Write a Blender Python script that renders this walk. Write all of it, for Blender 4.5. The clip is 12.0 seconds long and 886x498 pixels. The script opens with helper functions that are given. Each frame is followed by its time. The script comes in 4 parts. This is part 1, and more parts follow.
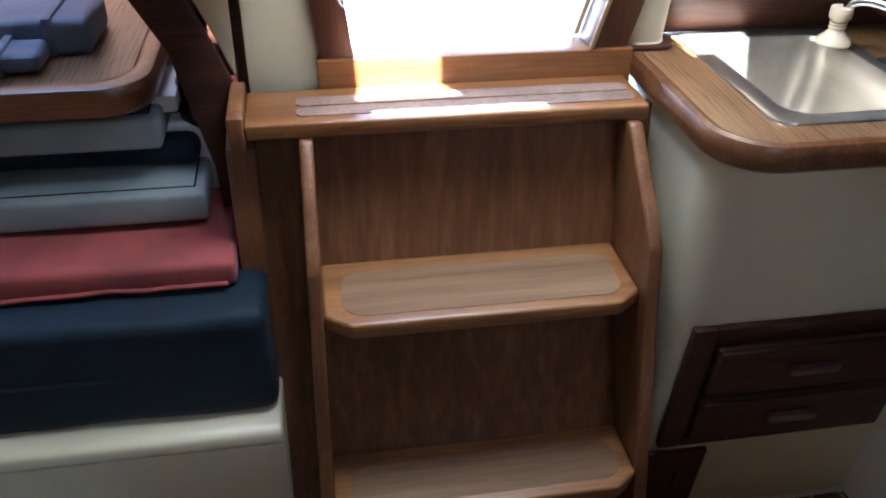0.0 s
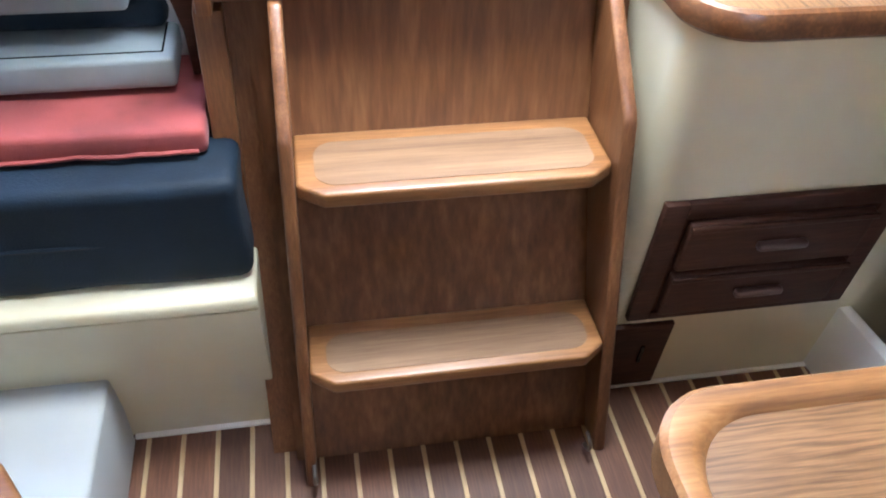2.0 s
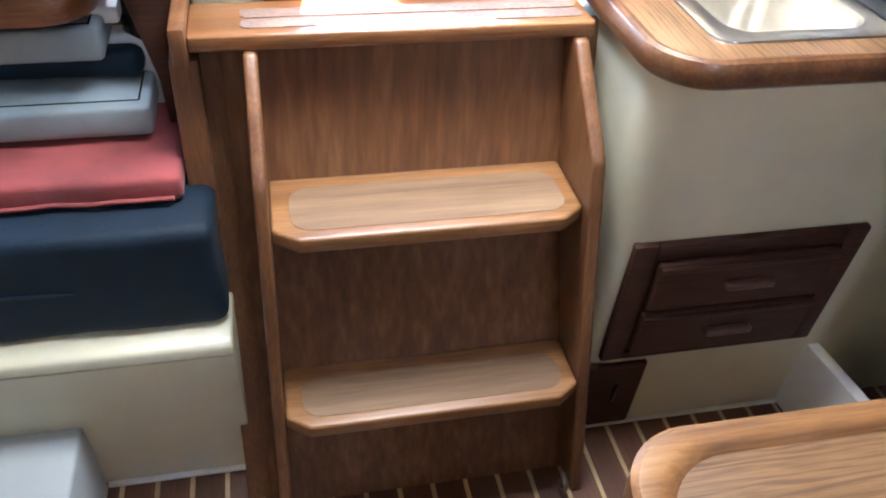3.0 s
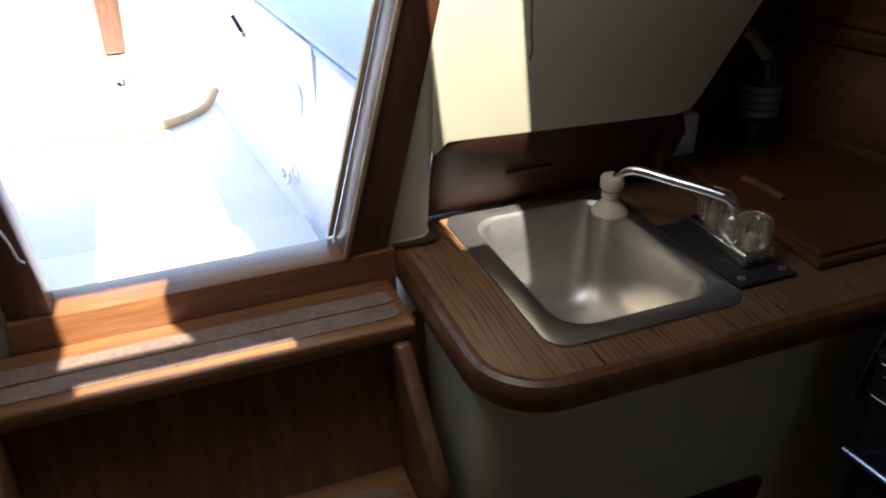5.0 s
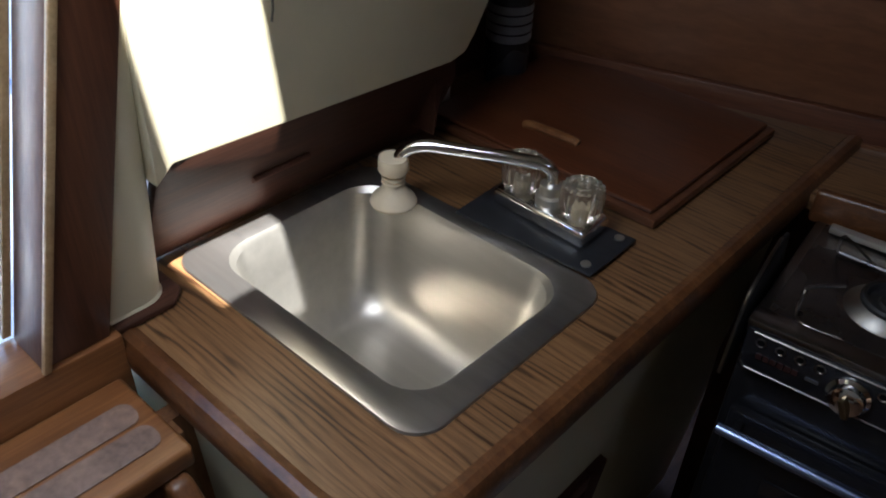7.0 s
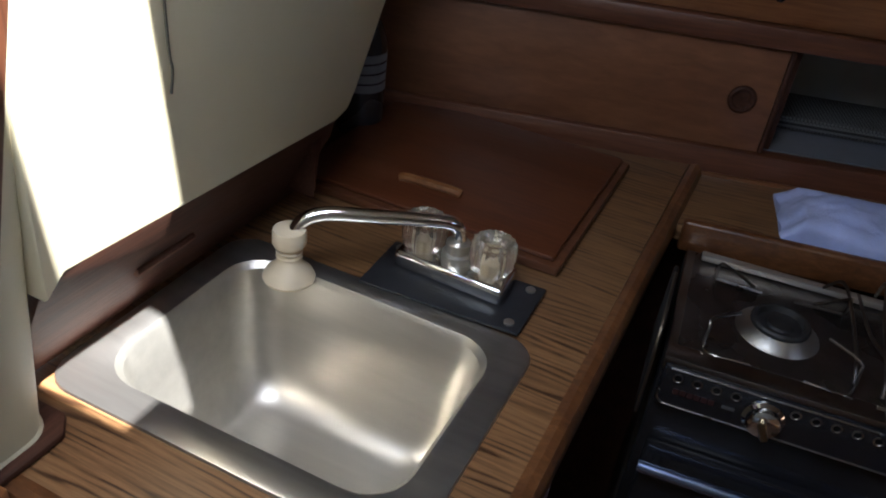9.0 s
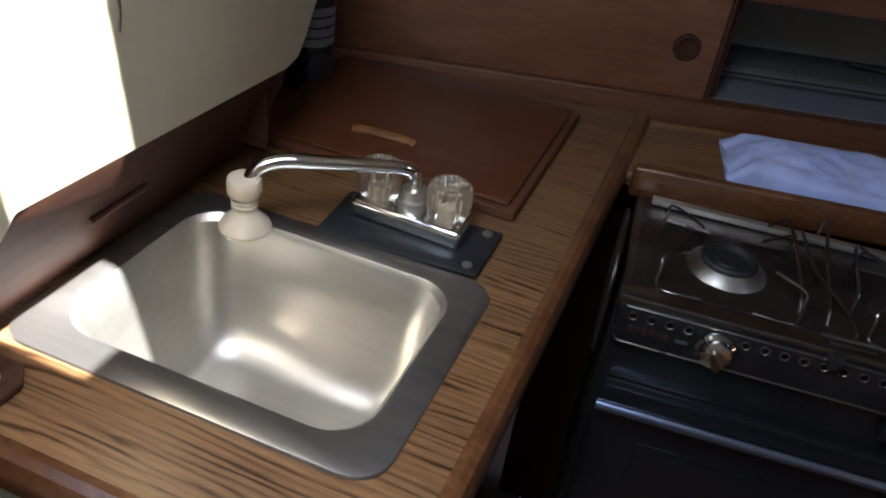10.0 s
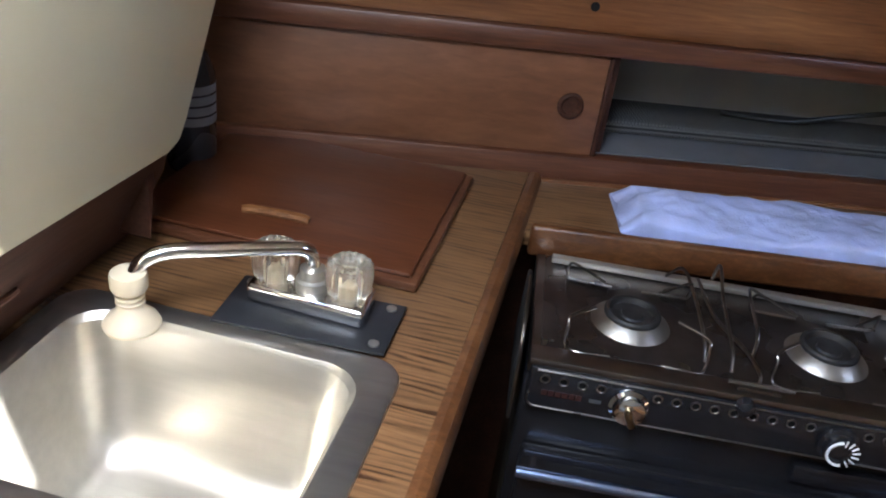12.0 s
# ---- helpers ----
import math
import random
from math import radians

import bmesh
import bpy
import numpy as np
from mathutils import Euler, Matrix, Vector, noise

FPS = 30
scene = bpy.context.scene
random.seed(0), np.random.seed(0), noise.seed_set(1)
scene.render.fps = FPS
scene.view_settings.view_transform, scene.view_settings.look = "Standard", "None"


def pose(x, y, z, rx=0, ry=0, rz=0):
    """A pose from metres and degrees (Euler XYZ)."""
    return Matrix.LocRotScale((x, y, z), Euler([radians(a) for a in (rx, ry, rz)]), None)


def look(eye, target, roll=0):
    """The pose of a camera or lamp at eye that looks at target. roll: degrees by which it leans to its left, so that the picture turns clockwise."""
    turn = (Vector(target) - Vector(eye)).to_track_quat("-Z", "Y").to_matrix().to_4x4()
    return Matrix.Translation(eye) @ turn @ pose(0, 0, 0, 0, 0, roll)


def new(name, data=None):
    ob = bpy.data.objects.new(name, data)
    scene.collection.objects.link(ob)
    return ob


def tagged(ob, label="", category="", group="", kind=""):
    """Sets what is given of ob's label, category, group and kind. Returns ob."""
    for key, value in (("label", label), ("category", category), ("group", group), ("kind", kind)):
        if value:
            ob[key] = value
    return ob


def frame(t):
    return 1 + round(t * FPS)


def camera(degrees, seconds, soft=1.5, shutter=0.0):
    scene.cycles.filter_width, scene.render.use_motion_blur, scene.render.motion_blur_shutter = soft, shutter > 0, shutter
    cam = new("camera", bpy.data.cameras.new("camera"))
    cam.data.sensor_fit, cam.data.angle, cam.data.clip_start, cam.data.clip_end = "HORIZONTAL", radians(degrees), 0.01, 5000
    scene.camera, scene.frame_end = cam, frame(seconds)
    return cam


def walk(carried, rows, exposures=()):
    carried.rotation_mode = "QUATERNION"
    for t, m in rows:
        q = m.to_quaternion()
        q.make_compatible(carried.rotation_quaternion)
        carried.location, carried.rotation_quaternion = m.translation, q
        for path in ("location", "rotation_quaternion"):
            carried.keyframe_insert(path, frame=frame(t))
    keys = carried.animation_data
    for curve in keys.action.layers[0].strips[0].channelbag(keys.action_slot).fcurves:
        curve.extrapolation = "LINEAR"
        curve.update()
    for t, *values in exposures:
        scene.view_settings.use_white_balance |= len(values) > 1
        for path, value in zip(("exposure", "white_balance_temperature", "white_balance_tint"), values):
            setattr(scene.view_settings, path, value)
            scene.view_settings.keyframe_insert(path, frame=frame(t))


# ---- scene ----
cam = camera(57.0, 12.0, soft=2.0)
PATH = [
    (0, (-0.242, -1.127, 1.402), (0.053, 0.506, 0.285), 1.3),
    (0.5, (-0.229, -1.135, 1.385), (0.027, 0.431, 0.167), 1.7),
    (1, (-0.223, -1.142, 1.38), (0.039, 0.364, 0.09), 4.1),
    (1.5, (-0.228, -1.143, 1.375), (0.06, 0.351, 0.077), 4.1),
    (2, (-0.217, -1.151, 1.378), (0.08, 0.316, 0.051), 2.7),
    (2.5, (-0.214, -1.154, 1.391), (0.102, 0.303, 0.058), 3.6),
    (2.7, (-0.216, -1.163, 1.382), (0.12, 0.309, 0.07), 3.9),
    (4.3, (-0.139, -1.032, 1.539), (0.355, 0.618, 0.523), -1.0),
    (4.5, (-0.104, -0.99, 1.528), (0.438, 0.648, 0.517), -0.5),
    (5, (-0.005, -0.881, 1.523), (0.61, 0.74, 0.526), -0.7),
    (5.5, (0.042, -0.813, 1.534), (0.796, 0.712, 0.483), -0.1),
    (6, (0.008, -0.684, 1.498), (0.985, 0.643, 0.364), 1.3),
    (6.5, (0.006, -0.562, 1.469), (1.163, 0.579, 0.304), 0.6),
    (7, (0.063, -0.494, 1.472), (1.277, 0.562, 0.284), 2.6),
    (7.5, (0.118, -0.445, 1.489), (1.352, 0.551, 0.27), 3.6),
    (7.7, (0.115, -0.42, 1.502), (1.435, 0.462, 0.285), 4.9),
    (9.3, (0.024, -0.315, 1.447), (1.605, 0.266, 0.37), 7.8),
    (9.5, (0.021, -0.321, 1.439), (1.616, 0.229, 0.364), 7.8),
    (10, (0.012, -0.325, 1.435), (1.592, 0.162, 0.31), 8.4),
    (10.5, (-0.001, -0.33, 1.437), (1.617, 0.182, 0.378), 6.2),
    (11, (-0.003, -0.327, 1.44), (1.665, 0.109, 0.426), 7.1),
    (11.5, (0.005, -0.32, 1.437), (1.699, 0.061, 0.445), 7.0),
    (12, (0.041, -0.31, 1.438), (1.761, -0.023, 0.459), 7.9),
]

EXPOSURES = [(0.0, 4.65, 5800, 10), (0.5, 5.7, 5800, 10), (1.0, 6.35, 6000, 10), (2.7, 6.15, 6000, 10), (4.3, 3.4, 6100, 10), (5.0, 2.2, 6300, 10), (5.5, 1.5, 6500, 10), (6.0, 1.5, 6500, 10),
             (6.5, 2.25, 6300, 10), (7.0, 2.95, 6000, 10), (7.7, 3.15, 6000, 10), (9.3, 3.45, 5900, 10), (10.5, 4.0, 5900, 10), (11.2, 4.4, 5900, 10), (12.0, 4.85, 5900, 10)]
walk(cam, [(t, look(eye, target, roll)) for t, eye, target, roll in PATH], EXPOSURES)

# ---- world, sun, large lights ----
SUN = Vector((0.11, 0.46, -1.0)).normalized()
world = bpy.data.worlds.new("sky")
scene.world = world
world.use_nodes = True
_sky = world.node_tree.nodes.new("ShaderNodeTexSky")
_sky.sky_type = "NISHITA"
_sky.sun_disc = False
_sky.sun_elevation = math.asin(-SUN.z)
_sky.sun_rotation = math.atan2(-SUN.x, -SUN.y)
world.node_tree.links.new(_sky.outputs[0], world.node_tree.nodes["Background"].inputs[0])
world.node_tree.nodes["Background"].inputs[1].default_value = 0.15
sun = new("sun", bpy.data.lights.new("sun", "SUN"))
sun.data.energy, sun.data.angle, sun.data.color = 5.0, radians(0.6), (1.0, 0.95, 0.87)
sun.matrix_world = look((0, 0, 6), Vector((0, 0, 6)) + SUN)


def fill_lamp(name, x, y, z, sx, sy, watts, target):
    """An added area lamp under the cabin top, imitating sky light from above."""
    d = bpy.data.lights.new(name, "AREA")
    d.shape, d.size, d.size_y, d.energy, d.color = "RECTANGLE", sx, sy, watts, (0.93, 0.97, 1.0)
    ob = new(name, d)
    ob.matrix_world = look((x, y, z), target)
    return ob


# Unseen fill lamps: one under an added opening, one under mostly solid roof.
fill_lamp("saloon_fill_light", 0.39, -1.925, 1.83, 0.40, 0.23, 0.09, (0.39, -1.924, 0))
fill_lamp("steps_fill_light", 0.04, -0.10, 1.835, 0.5, 0.38, 0.68, (0.04, -0.099, 0))

# ---- materials ----
def mat(name):
    m = bpy.data.materials.new(name)
    m.use_nodes = True
    return m, m.node_tree.nodes, m.node_tree.links, m.node_tree.nodes["Principled BSDF"]


def ramp(nodes, stops):
    r = nodes.new("ShaderNodeValToRGB")
    while len(r.color_ramp.elements) < len(stops):
        r.color_ramp.elements.new(0.5)
    for e, (p, c) in zip(r.color_ramp.elements, stops):
        e.position, e.color = p, (*c, 1)
    return r


def noise_at(nodes, links, scale, detail=4.0, stretch=(1, 1, 1), rough=0.55, distortion=0.0, turn=(0, 0, 0)):
    tc = nodes.new("ShaderNodeTexCoord")
    mp = nodes.new("ShaderNodeMapping")
    mp.inputs["Scale"].default_value = stretch
    mp.inputs["Rotation"].default_value = turn
    n = nodes.new("ShaderNodeTexNoise")
    n.inputs["Scale"].default_value = scale
    n.inputs["Detail"].default_value = detail
    n.inputs["Roughness"].default_value = rough
    n.inputs["Distortion"].default_value = distortion
    links.new(tc.outputs["Object"], mp.inputs["Vector"])
    links.new(mp.outputs["Vector"], n.inputs["Vector"])
    return n


def bump(nodes, links, bsdf, source, strength, distance=0.002):
    b = nodes.new("ShaderNodeBump")
    b.inputs["Strength"].default_value = strength
    b.inputs["Distance"].default_value = distance
    links.new(source, b.inputs["Height"])
    links.new(b.outputs["Normal"], bsdf.inputs["Normal"])
    return b


def wood(name, dark, mid, light, stretch, rough=0.4, coat=0.2, grain=26.0, per_piece=False, turn=(0, 0, 0), contrast=0.5, distort=0.4):
    """Wood with its grain along the axis that has the smallest stretch."""
    m, n, l, p = mat(name)
    big = noise_at(n, l, 5.0, 3, tuple(s * 0.6 for s in stretch), turn=turn)
    fine = noise_at(n, l, grain, 6, stretch, 0.62, distort, turn=turn)
    mix = n.new("ShaderNodeMix")
    mix.inputs[0].default_value = contrast
    l.new(big.outputs["Fac"], mix.inputs[2])
    l.new(fine.outputs["Fac"], mix.inputs[3])
    r = ramp(n, [(0.32, dark), (0.5, mid), (0.68, light)])
    l.new(mix.outputs[0], r.inputs[0])
    out = r.outputs[0]
    if per_piece:
        info = n.new("ShaderNodeObjectInfo")
        hsv = n.new("ShaderNodeHueSaturation")
        rng = n.new("ShaderNodeMapRange")
        rng.inputs[3].default_value, rng.inputs[4].default_value = 0.72, 1.28
        l.new(info.outputs["Random"], rng.inputs[0])
        l.new(rng.outputs[0], hsv.inputs["Value"])
        l.new(out, hsv.inputs["Color"])
        out = hsv.outputs[0]
    l.new(out, p.inputs["Base Color"])
    rr = n.new("ShaderNodeMapRange")
    rr.inputs[3].default_value, rr.inputs[4].default_value = rough - 0.08, rough + 0.12
    l.new(big.outputs["Fac"], rr.inputs[0])
    l.new(rr.outputs[0], p.inputs["Roughness"])
    p.inputs["Coat Weight"].default_value = coat
    p.inputs["Coat Roughness"].default_value = 0.25
    bump(n, l, p, fine.outputs["Fac"], 0.18)
    return m


def laminate(name, across, faded):
    """Oak-look laminate: brown field with thin flowing dark grain lines."""
    m, n, l, p = mat(name)
    def st(hi, lo):
        return (hi if across == 0 else lo, hi if across == 1 else lo, 1.0)
    tc = n.new("ShaderNodeTexCoord")
    mp = n.new("ShaderNodeMapping")
    mp.inputs["Scale"].default_value = st(1.0, 0.10)
    l.new(tc.outputs["Object"], mp.inputs["Vector"])
    w = n.new("ShaderNodeTexWave")
    w.wave_type, w.bands_direction = "BANDS", "XY"[across]
    w.inputs["Scale"].default_value = 34.0
    w.inputs["Distortion"].default_value = 15.0
    w.inputs["Detail"].default_value = 3.0
    w.inputs["Detail Scale"].default_value = 0.75
    w.inputs["Detail Roughness"].default_value = 0.6
    l.new(mp.outputs["Vector"], w.inputs["Vector"])
    b = noise_at(n, l, 4.0, 3, st(5.0, 1.0))
    c = noise_at(n, l, 26.0, 4, st(26.0, 1.0))
    k = noise_at(n, l, 9.0, 3, st(7.0, 1.0))
    shift = n.new("ShaderNodeMath")
    shift.operation = "MULTIPLY_ADD"
    shift.inputs[1].default_value, shift.inputs[2].default_value = 1.6, -0.66
    l.new(k.outputs["Fac"], shift.inputs[0])
    add = n.new("ShaderNodeMath")
    add.operation = "ADD"
    l.new(w.outputs["Fac"], add.inputs[0])
    l.new(shift.outputs[0], add.inputs[1])
    dark = tuple(a + faded * (b - a) for a, b in zip((0.048, 0.021, 0.009), (0.155, 0.077, 0.032)))
    half = tuple(a + faded * (b - a) for a, b in zip((0.095, 0.045, 0.018), (0.165, 0.083, 0.035)))
    lines = ramp(n, [(0.02, dark), (0.14, half), (0.30, (0.155, 0.077, 0.032)), (0.9, (0.195, 0.102, 0.044))])
    l.new(add.outputs[0], lines.inputs[0])
    fine = ramp(n, [(0.35, (0.66, 0.64, 0.62)), (0.6, (1.0, 1.0, 1.0))])
    l.new(c.outputs["Fac"], fine.inputs[0])
    mul = n.new("ShaderNodeMix")
    mul.data_type, mul.blend_type = "RGBA", "MULTIPLY"
    mul.inputs[0].default_value = 0.8
    l.new(lines.outputs[0], mul.inputs[6])
    l.new(fine.outputs[0], mul.inputs[7])
    hs = n.new("ShaderNodeHueSaturation")
    mr = n.new("ShaderNodeMapRange")
    mr.inputs[3].default_value, mr.inputs[4].default_value = 0.7, 1.3
    l.new(b.outputs["Fac"], mr.inputs[0])
    l.new(mr.outputs[0], hs.inputs["Value"])
    l.new(mul.outputs[2], hs.inputs["Color"])
    l.new(hs.outputs[0], p.inputs["Base Color"])
    p.inputs["Roughness"].default_value = 0.36
    bump(n, l, p, c.outputs["Fac"], 0.08, 0.001)
    return m


def plain(name, color, rough=0.5, metal=0.0, vary=0.12, scale=14.0, bumps=0.1, stretch=(1, 1, 1), distance=0.002):
    m, n, l, p = mat(name)
    a = noise_at(n, l, scale, 5, stretch)
    b = noise_at(n, l, scale * 0.18, 3, stretch)
    mix = n.new("ShaderNodeMix")
    mix.inputs[0].default_value = 0.5
    l.new(a.outputs["Fac"], mix.inputs[2])
    l.new(b.outputs["Fac"], mix.inputs[3])
    lo = tuple(c * (1 - vary) for c in color)
    hi = tuple(min(1, c * (1 + vary)) for c in color)
    r = ramp(n, [(0.35, lo), (0.65, hi)])
    l.new(mix.outputs[0], r.inputs[0])
    l.new(r.outputs[0], p.inputs["Base Color"])
    p.inputs["Metallic"].default_value = metal
    mr = n.new("ShaderNodeMapRange")
    mr.inputs[3].default_value, mr.inputs[4].default_value = max(0.03, rough - 0.07), rough + 0.07
    l.new(b.outputs["Fac"], mr.inputs[0])
    l.new(mr.outputs[0], p.inputs["Roughness"])
    if bumps:
        bump(n, l, p, a.outputs["Fac"], bumps, distance)
    return m


def fabric(name, color, weave=500.0, rough=0.85):
    m, n, l, p = mat(name)
    a = noise_at(n, l, weave, 2)
    b = noise_at(n, l, 9.0, 4)
    r = ramp(n, [(0.3, tuple(c * 0.72 for c in color)), (0.7, tuple(min(1, c * 1.25) for c in color))])
    l.new(b.outputs["Fac"], r.inputs[0])
    l.new(r.outputs[0], p.inputs["Base Color"])
    p.inputs["Roughness"].default_value = rough
    p.inputs["Sheen Weight"].default_value = 0.08
    mx = n.new("ShaderNodeMath")
    mx.operation = "ADD"
    l.new(a.outputs["Fac"], mx.inputs[0])
    l.new(b.outputs["Fac"], mx.inputs[1])
    bump(n, l, p, mx.outputs[0], 0.35, 0.003)
    return m


def netting(name):
    """Dark open weave with paler threads crossing aslant."""
    m, n, l, p = mat(name)
    tc = n.new("ShaderNodeTexCoord")
    mp = n.new("ShaderNodeMapping")
    mp.inputs["Rotation"].default_value = (0, 0, radians(45))
    ck = n.new("ShaderNodeTexChecker")
    ck.inputs["Scale"].default_value = 230
    ck.inputs["Color1"].default_value = (0.010, 0.010, 0.011, 1)
    ck.inputs["Color2"].default_value = (0.10, 0.10, 0.10, 1)
    l.new(tc.outputs["Object"], mp.inputs["Vector"])
    l.new(mp.outputs["Vector"], ck.inputs["Vector"])
    l.new(ck.outputs["Color"], p.inputs["Base Color"])
    p.inputs["Roughness"].default_value = 0.8
    bump(n, l, p, ck.outputs["Fac"], 0.5, 0.002)
    return m


def glassy(name, color, rough=0.06):
    m, n, l, p = mat(name)
    p.inputs["Base Color"].default_value = (*color, 1)
    p.inputs["Roughness"].default_value = rough
    p.inputs["Transmission Weight"].default_value = 0.9
    p.inputs["IOR"].default_value = 1.36
    return m


TEAK_V = wood("teak_vertical_grain", (0.084, 0.031, 0.011), (0.149, 0.059, 0.021), (0.230, 0.106, 0.041), (9, 9, 0.5), 0.42, 0.15)
TEAK_PANEL = wood("teak_veneer_panel", (0.082, 0.031, 0.012), (0.150, 0.062, 0.024), (0.230, 0.110, 0.046), (6, 6, 0.05), 0.36, 0.3, 12.0, contrast=0.5, distort=0.0)
TEAK_X = wood("teak_grain_athwart", (0.100, 0.036, 0.012), (0.190, 0.075, 0.025), (0.280, 0.125, 0.044), (0.5, 9, 9), 0.34, 0.45)
TEAK_Y = wood("teak_grain_fore_aft", (0.075, 0.028, 0.009), (0.160, 0.061, 0.021), (0.249, 0.110, 0.041), (9, 0.5, 9), 0.34, 0.45)
NOSING = wood("worn_dark_nosing", (0.040, 0.014, 0.005), (0.098, 0.037, 0.012), (0.185, 0.080, 0.028), (7, 3, 7), 0.34, 0.35, 20.0)
JAMB = wood("dark_red_jamb_teak", (0.042, 0.014, 0.007), (0.085, 0.030, 0.014), (0.135, 0.052, 0.024), (9, 9, 0.5), 0.42, 0.2)
TEAK_DARK = wood("dark_stained_and_shaded_teak", (0.026, 0.010, 0.006), (0.050, 0.019, 0.011), (0.085, 0.035, 0.020), (0.6, 9, 9), 0.58, 0.06)
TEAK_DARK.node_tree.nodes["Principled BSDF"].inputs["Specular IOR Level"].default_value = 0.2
PLANK = wood("sole_plank", (0.055, 0.020, 0.010), (0.095, 0.037, 0.019), (0.149, 0.065, 0.032), (9, 0.5, 9), 0.45, 0.15, per_piece=True)
HOLLY = wood("pale_holly_strip", (0.30, 0.20, 0.10), (0.42, 0.29, 0.15), (0.52, 0.38, 0.21), (9, 0.5, 9), 0.45, 0.1)
WORN = wood("worn_tread_wood", (0.113, 0.058, 0.027), (0.196, 0.111, 0.055), (0.268, 0.164, 0.085), (0.4, 9, 9), 0.55, 0.0, contrast=0.35)
LAM_Y = laminate("counter_laminate_fore_aft", 0, 0.0)
LAM_X = laminate("table_laminate_athwart", 1, 0.55)
GEL = plain("cream_gelcoat", (0.56, 0.515, 0.36), 0.38, 0, 0.05, 10, 0.05)
WHITE = plain("white_gelcoat", (0.72, 0.71, 0.68), 0.32, 0, 0.05, 8, 0.04)
DECK = plain("cockpit_gelcoat", (0.75, 0.77, 0.80), 0.4, 0, 0.04, 30, 0.1)
STEEL = plain("brushed_stainless", (0.50, 0.475, 0.425), 0.37, 0.88, 0.10, 60, 0.08, (1, 0.1, 1), 0.0008)
RIM = plain("dull_stainless_rim", (0.40, 0.38, 0.355), 0.30, 0.93, 0.14, 70, 0.08, (1, 0.1, 1), 0.0008)
DARKSTEEL = plain("dull_dark_steel", (0.22, 0.20, 0.185), 0.3, 1.0, 0.1, 50, 0.05)
TREAD = wood("golden_tread_teak", (0.124, 0.050, 0.016), (0.237, 0.104, 0.034), (0.340, 0.164, 0.060), (0.45, 8, 8), 0.4, 0.35)
CHROME = plain("chrome", (0.82, 0.82, 0.82), 0.09, 1.0, 0.02, 20, 0.0)
BLACK = plain("black_enamel", (0.012, 0.012, 0.014), 0.22, 0, 0.3, 20, 0.03)
RUBBER = plain("black_rubber_plate", (0.016, 0.017, 0.02), 0.5, 0, 0.3, 40, 0.15)
IRON = plain("matt_black_burner", (0.018, 0.017, 0.017), 0.6, 0.2, 0.3, 80, 0.2)
HOLE = plain("hole_black", (0.004, 0.004, 0.004), 0.9, 0, 0.1, 40, 0.0)
HOLE.node_tree.nodes["Principled BSDF"].inputs["Specular IOR Level"].default_value = 0.05
BRASS = plain("worn_brass", (0.28, 0.22, 0.13), 0.3, 1.0, 0.15, 80, 0.1)
BEIGE = plain("beige_plastic", (0.62, 0.53, 0.38), 0.45, 0, 0.08, 40, 0.05)
NAVY = fabric("navy_vinyl", (0.004, 0.013, 0.024), 300, 0.68)
NAVY.node_tree.nodes["Principled BSDF"].inputs["Specular IOR Level"].default_value = 0.3
NAVY.node_tree.nodes["Principled BSDF"].inputs["Sheen Weight"].default_value = 0.02
RED = fabric("red_canvas", (0.26, 0.048, 0.043), 420)
GREYCASE = plain("grey_plastic_case", (0.20, 0.235, 0.24), 0.5, 0, 0.12, 14, 0.12)
GREYCLOTH = fabric("grey_blue_nylon", (0.10, 0.13, 0.18), 300, 0.6)
TOWEL = fabric("pale_blue_terry", (0.42, 0.49, 0.82), 260, 0.95)
ACRYL = glassy("clear_acrylic", (0.92, 0.85, 0.72), 0.2)
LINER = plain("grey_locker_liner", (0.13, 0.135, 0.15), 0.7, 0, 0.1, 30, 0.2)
CABLE = plain("black_cable_sheath", (0.012, 0.012, 0.012), 0.4, 0, 0.1, 50, 0.0)
STEPBOX = plain("grey_white_gelcoat", (0.36, 0.38, 0.37), 0.45, 0, 0.06, 8, 0.05)
HOSE = plain("tan_hose", (0.42, 0.30, 0.15), 0.5, 0, 0.1, 50, 0.05)
NONSKID = plain("grey_nonskid", (0.17, 0.105, 0.075), 0.7, 0, 0.35, 120, 0.4)
REDINK = plain("red_lettering", (0.03, 0.010, 0.009), 0.4, 0, 0.05, 30, 0.0)
WHITEINK = plain("white_marking", (0.7, 0.7, 0.7), 0.5, 0, 0.05, 30, 0.0)
GREYINK = plain("grey_lettering", (0.06, 0.06, 0.065), 0.4, 0, 0.05, 30, 0.0)
SEAWATER = plain("sea", (0.03, 0.06, 0.08), 0.15, 0, 0.2, 0.5, 0.3)
HIDE = plain("cabin_lining", (0.50, 0.45, 0.36), 0.6, 0, 0.06, 10, 0.05)


# ---- shape helpers ----
def mesh_of(name, bm, material):
    me = bpy.data.meshes.new(name)
    bmesh.ops.recalc_face_normals(bm, faces=bm.faces)
    bm.to_mesh(me)
    bm.free()
    me.materials.append(material)
    for f in me.polygons:
        f.use_smooth = True
    try:
        me.set_sharp_from_angle(angle=radians(32))
    except AttributeError:
        pass
    return me


def part(name, bm, material, parent, label=""):
    ob = new(name, mesh_of(name, bm, material))
    ob.parent = parent
    if label:
        tagged(ob, label)
    return ob


def thing(name, label, category, group="", m=None, kind=""):
    ob = new(name)
    ob.empty_display_size = 0.05
    if m is not None:
        ob.matrix_basis = m
    return tagged(ob, label, category, group, kind)


def solo(name, bm, material, label="", category="", group="", kind=""):
    return tagged(new(name, mesh_of(name, bm, material)), label, category, group, kind)


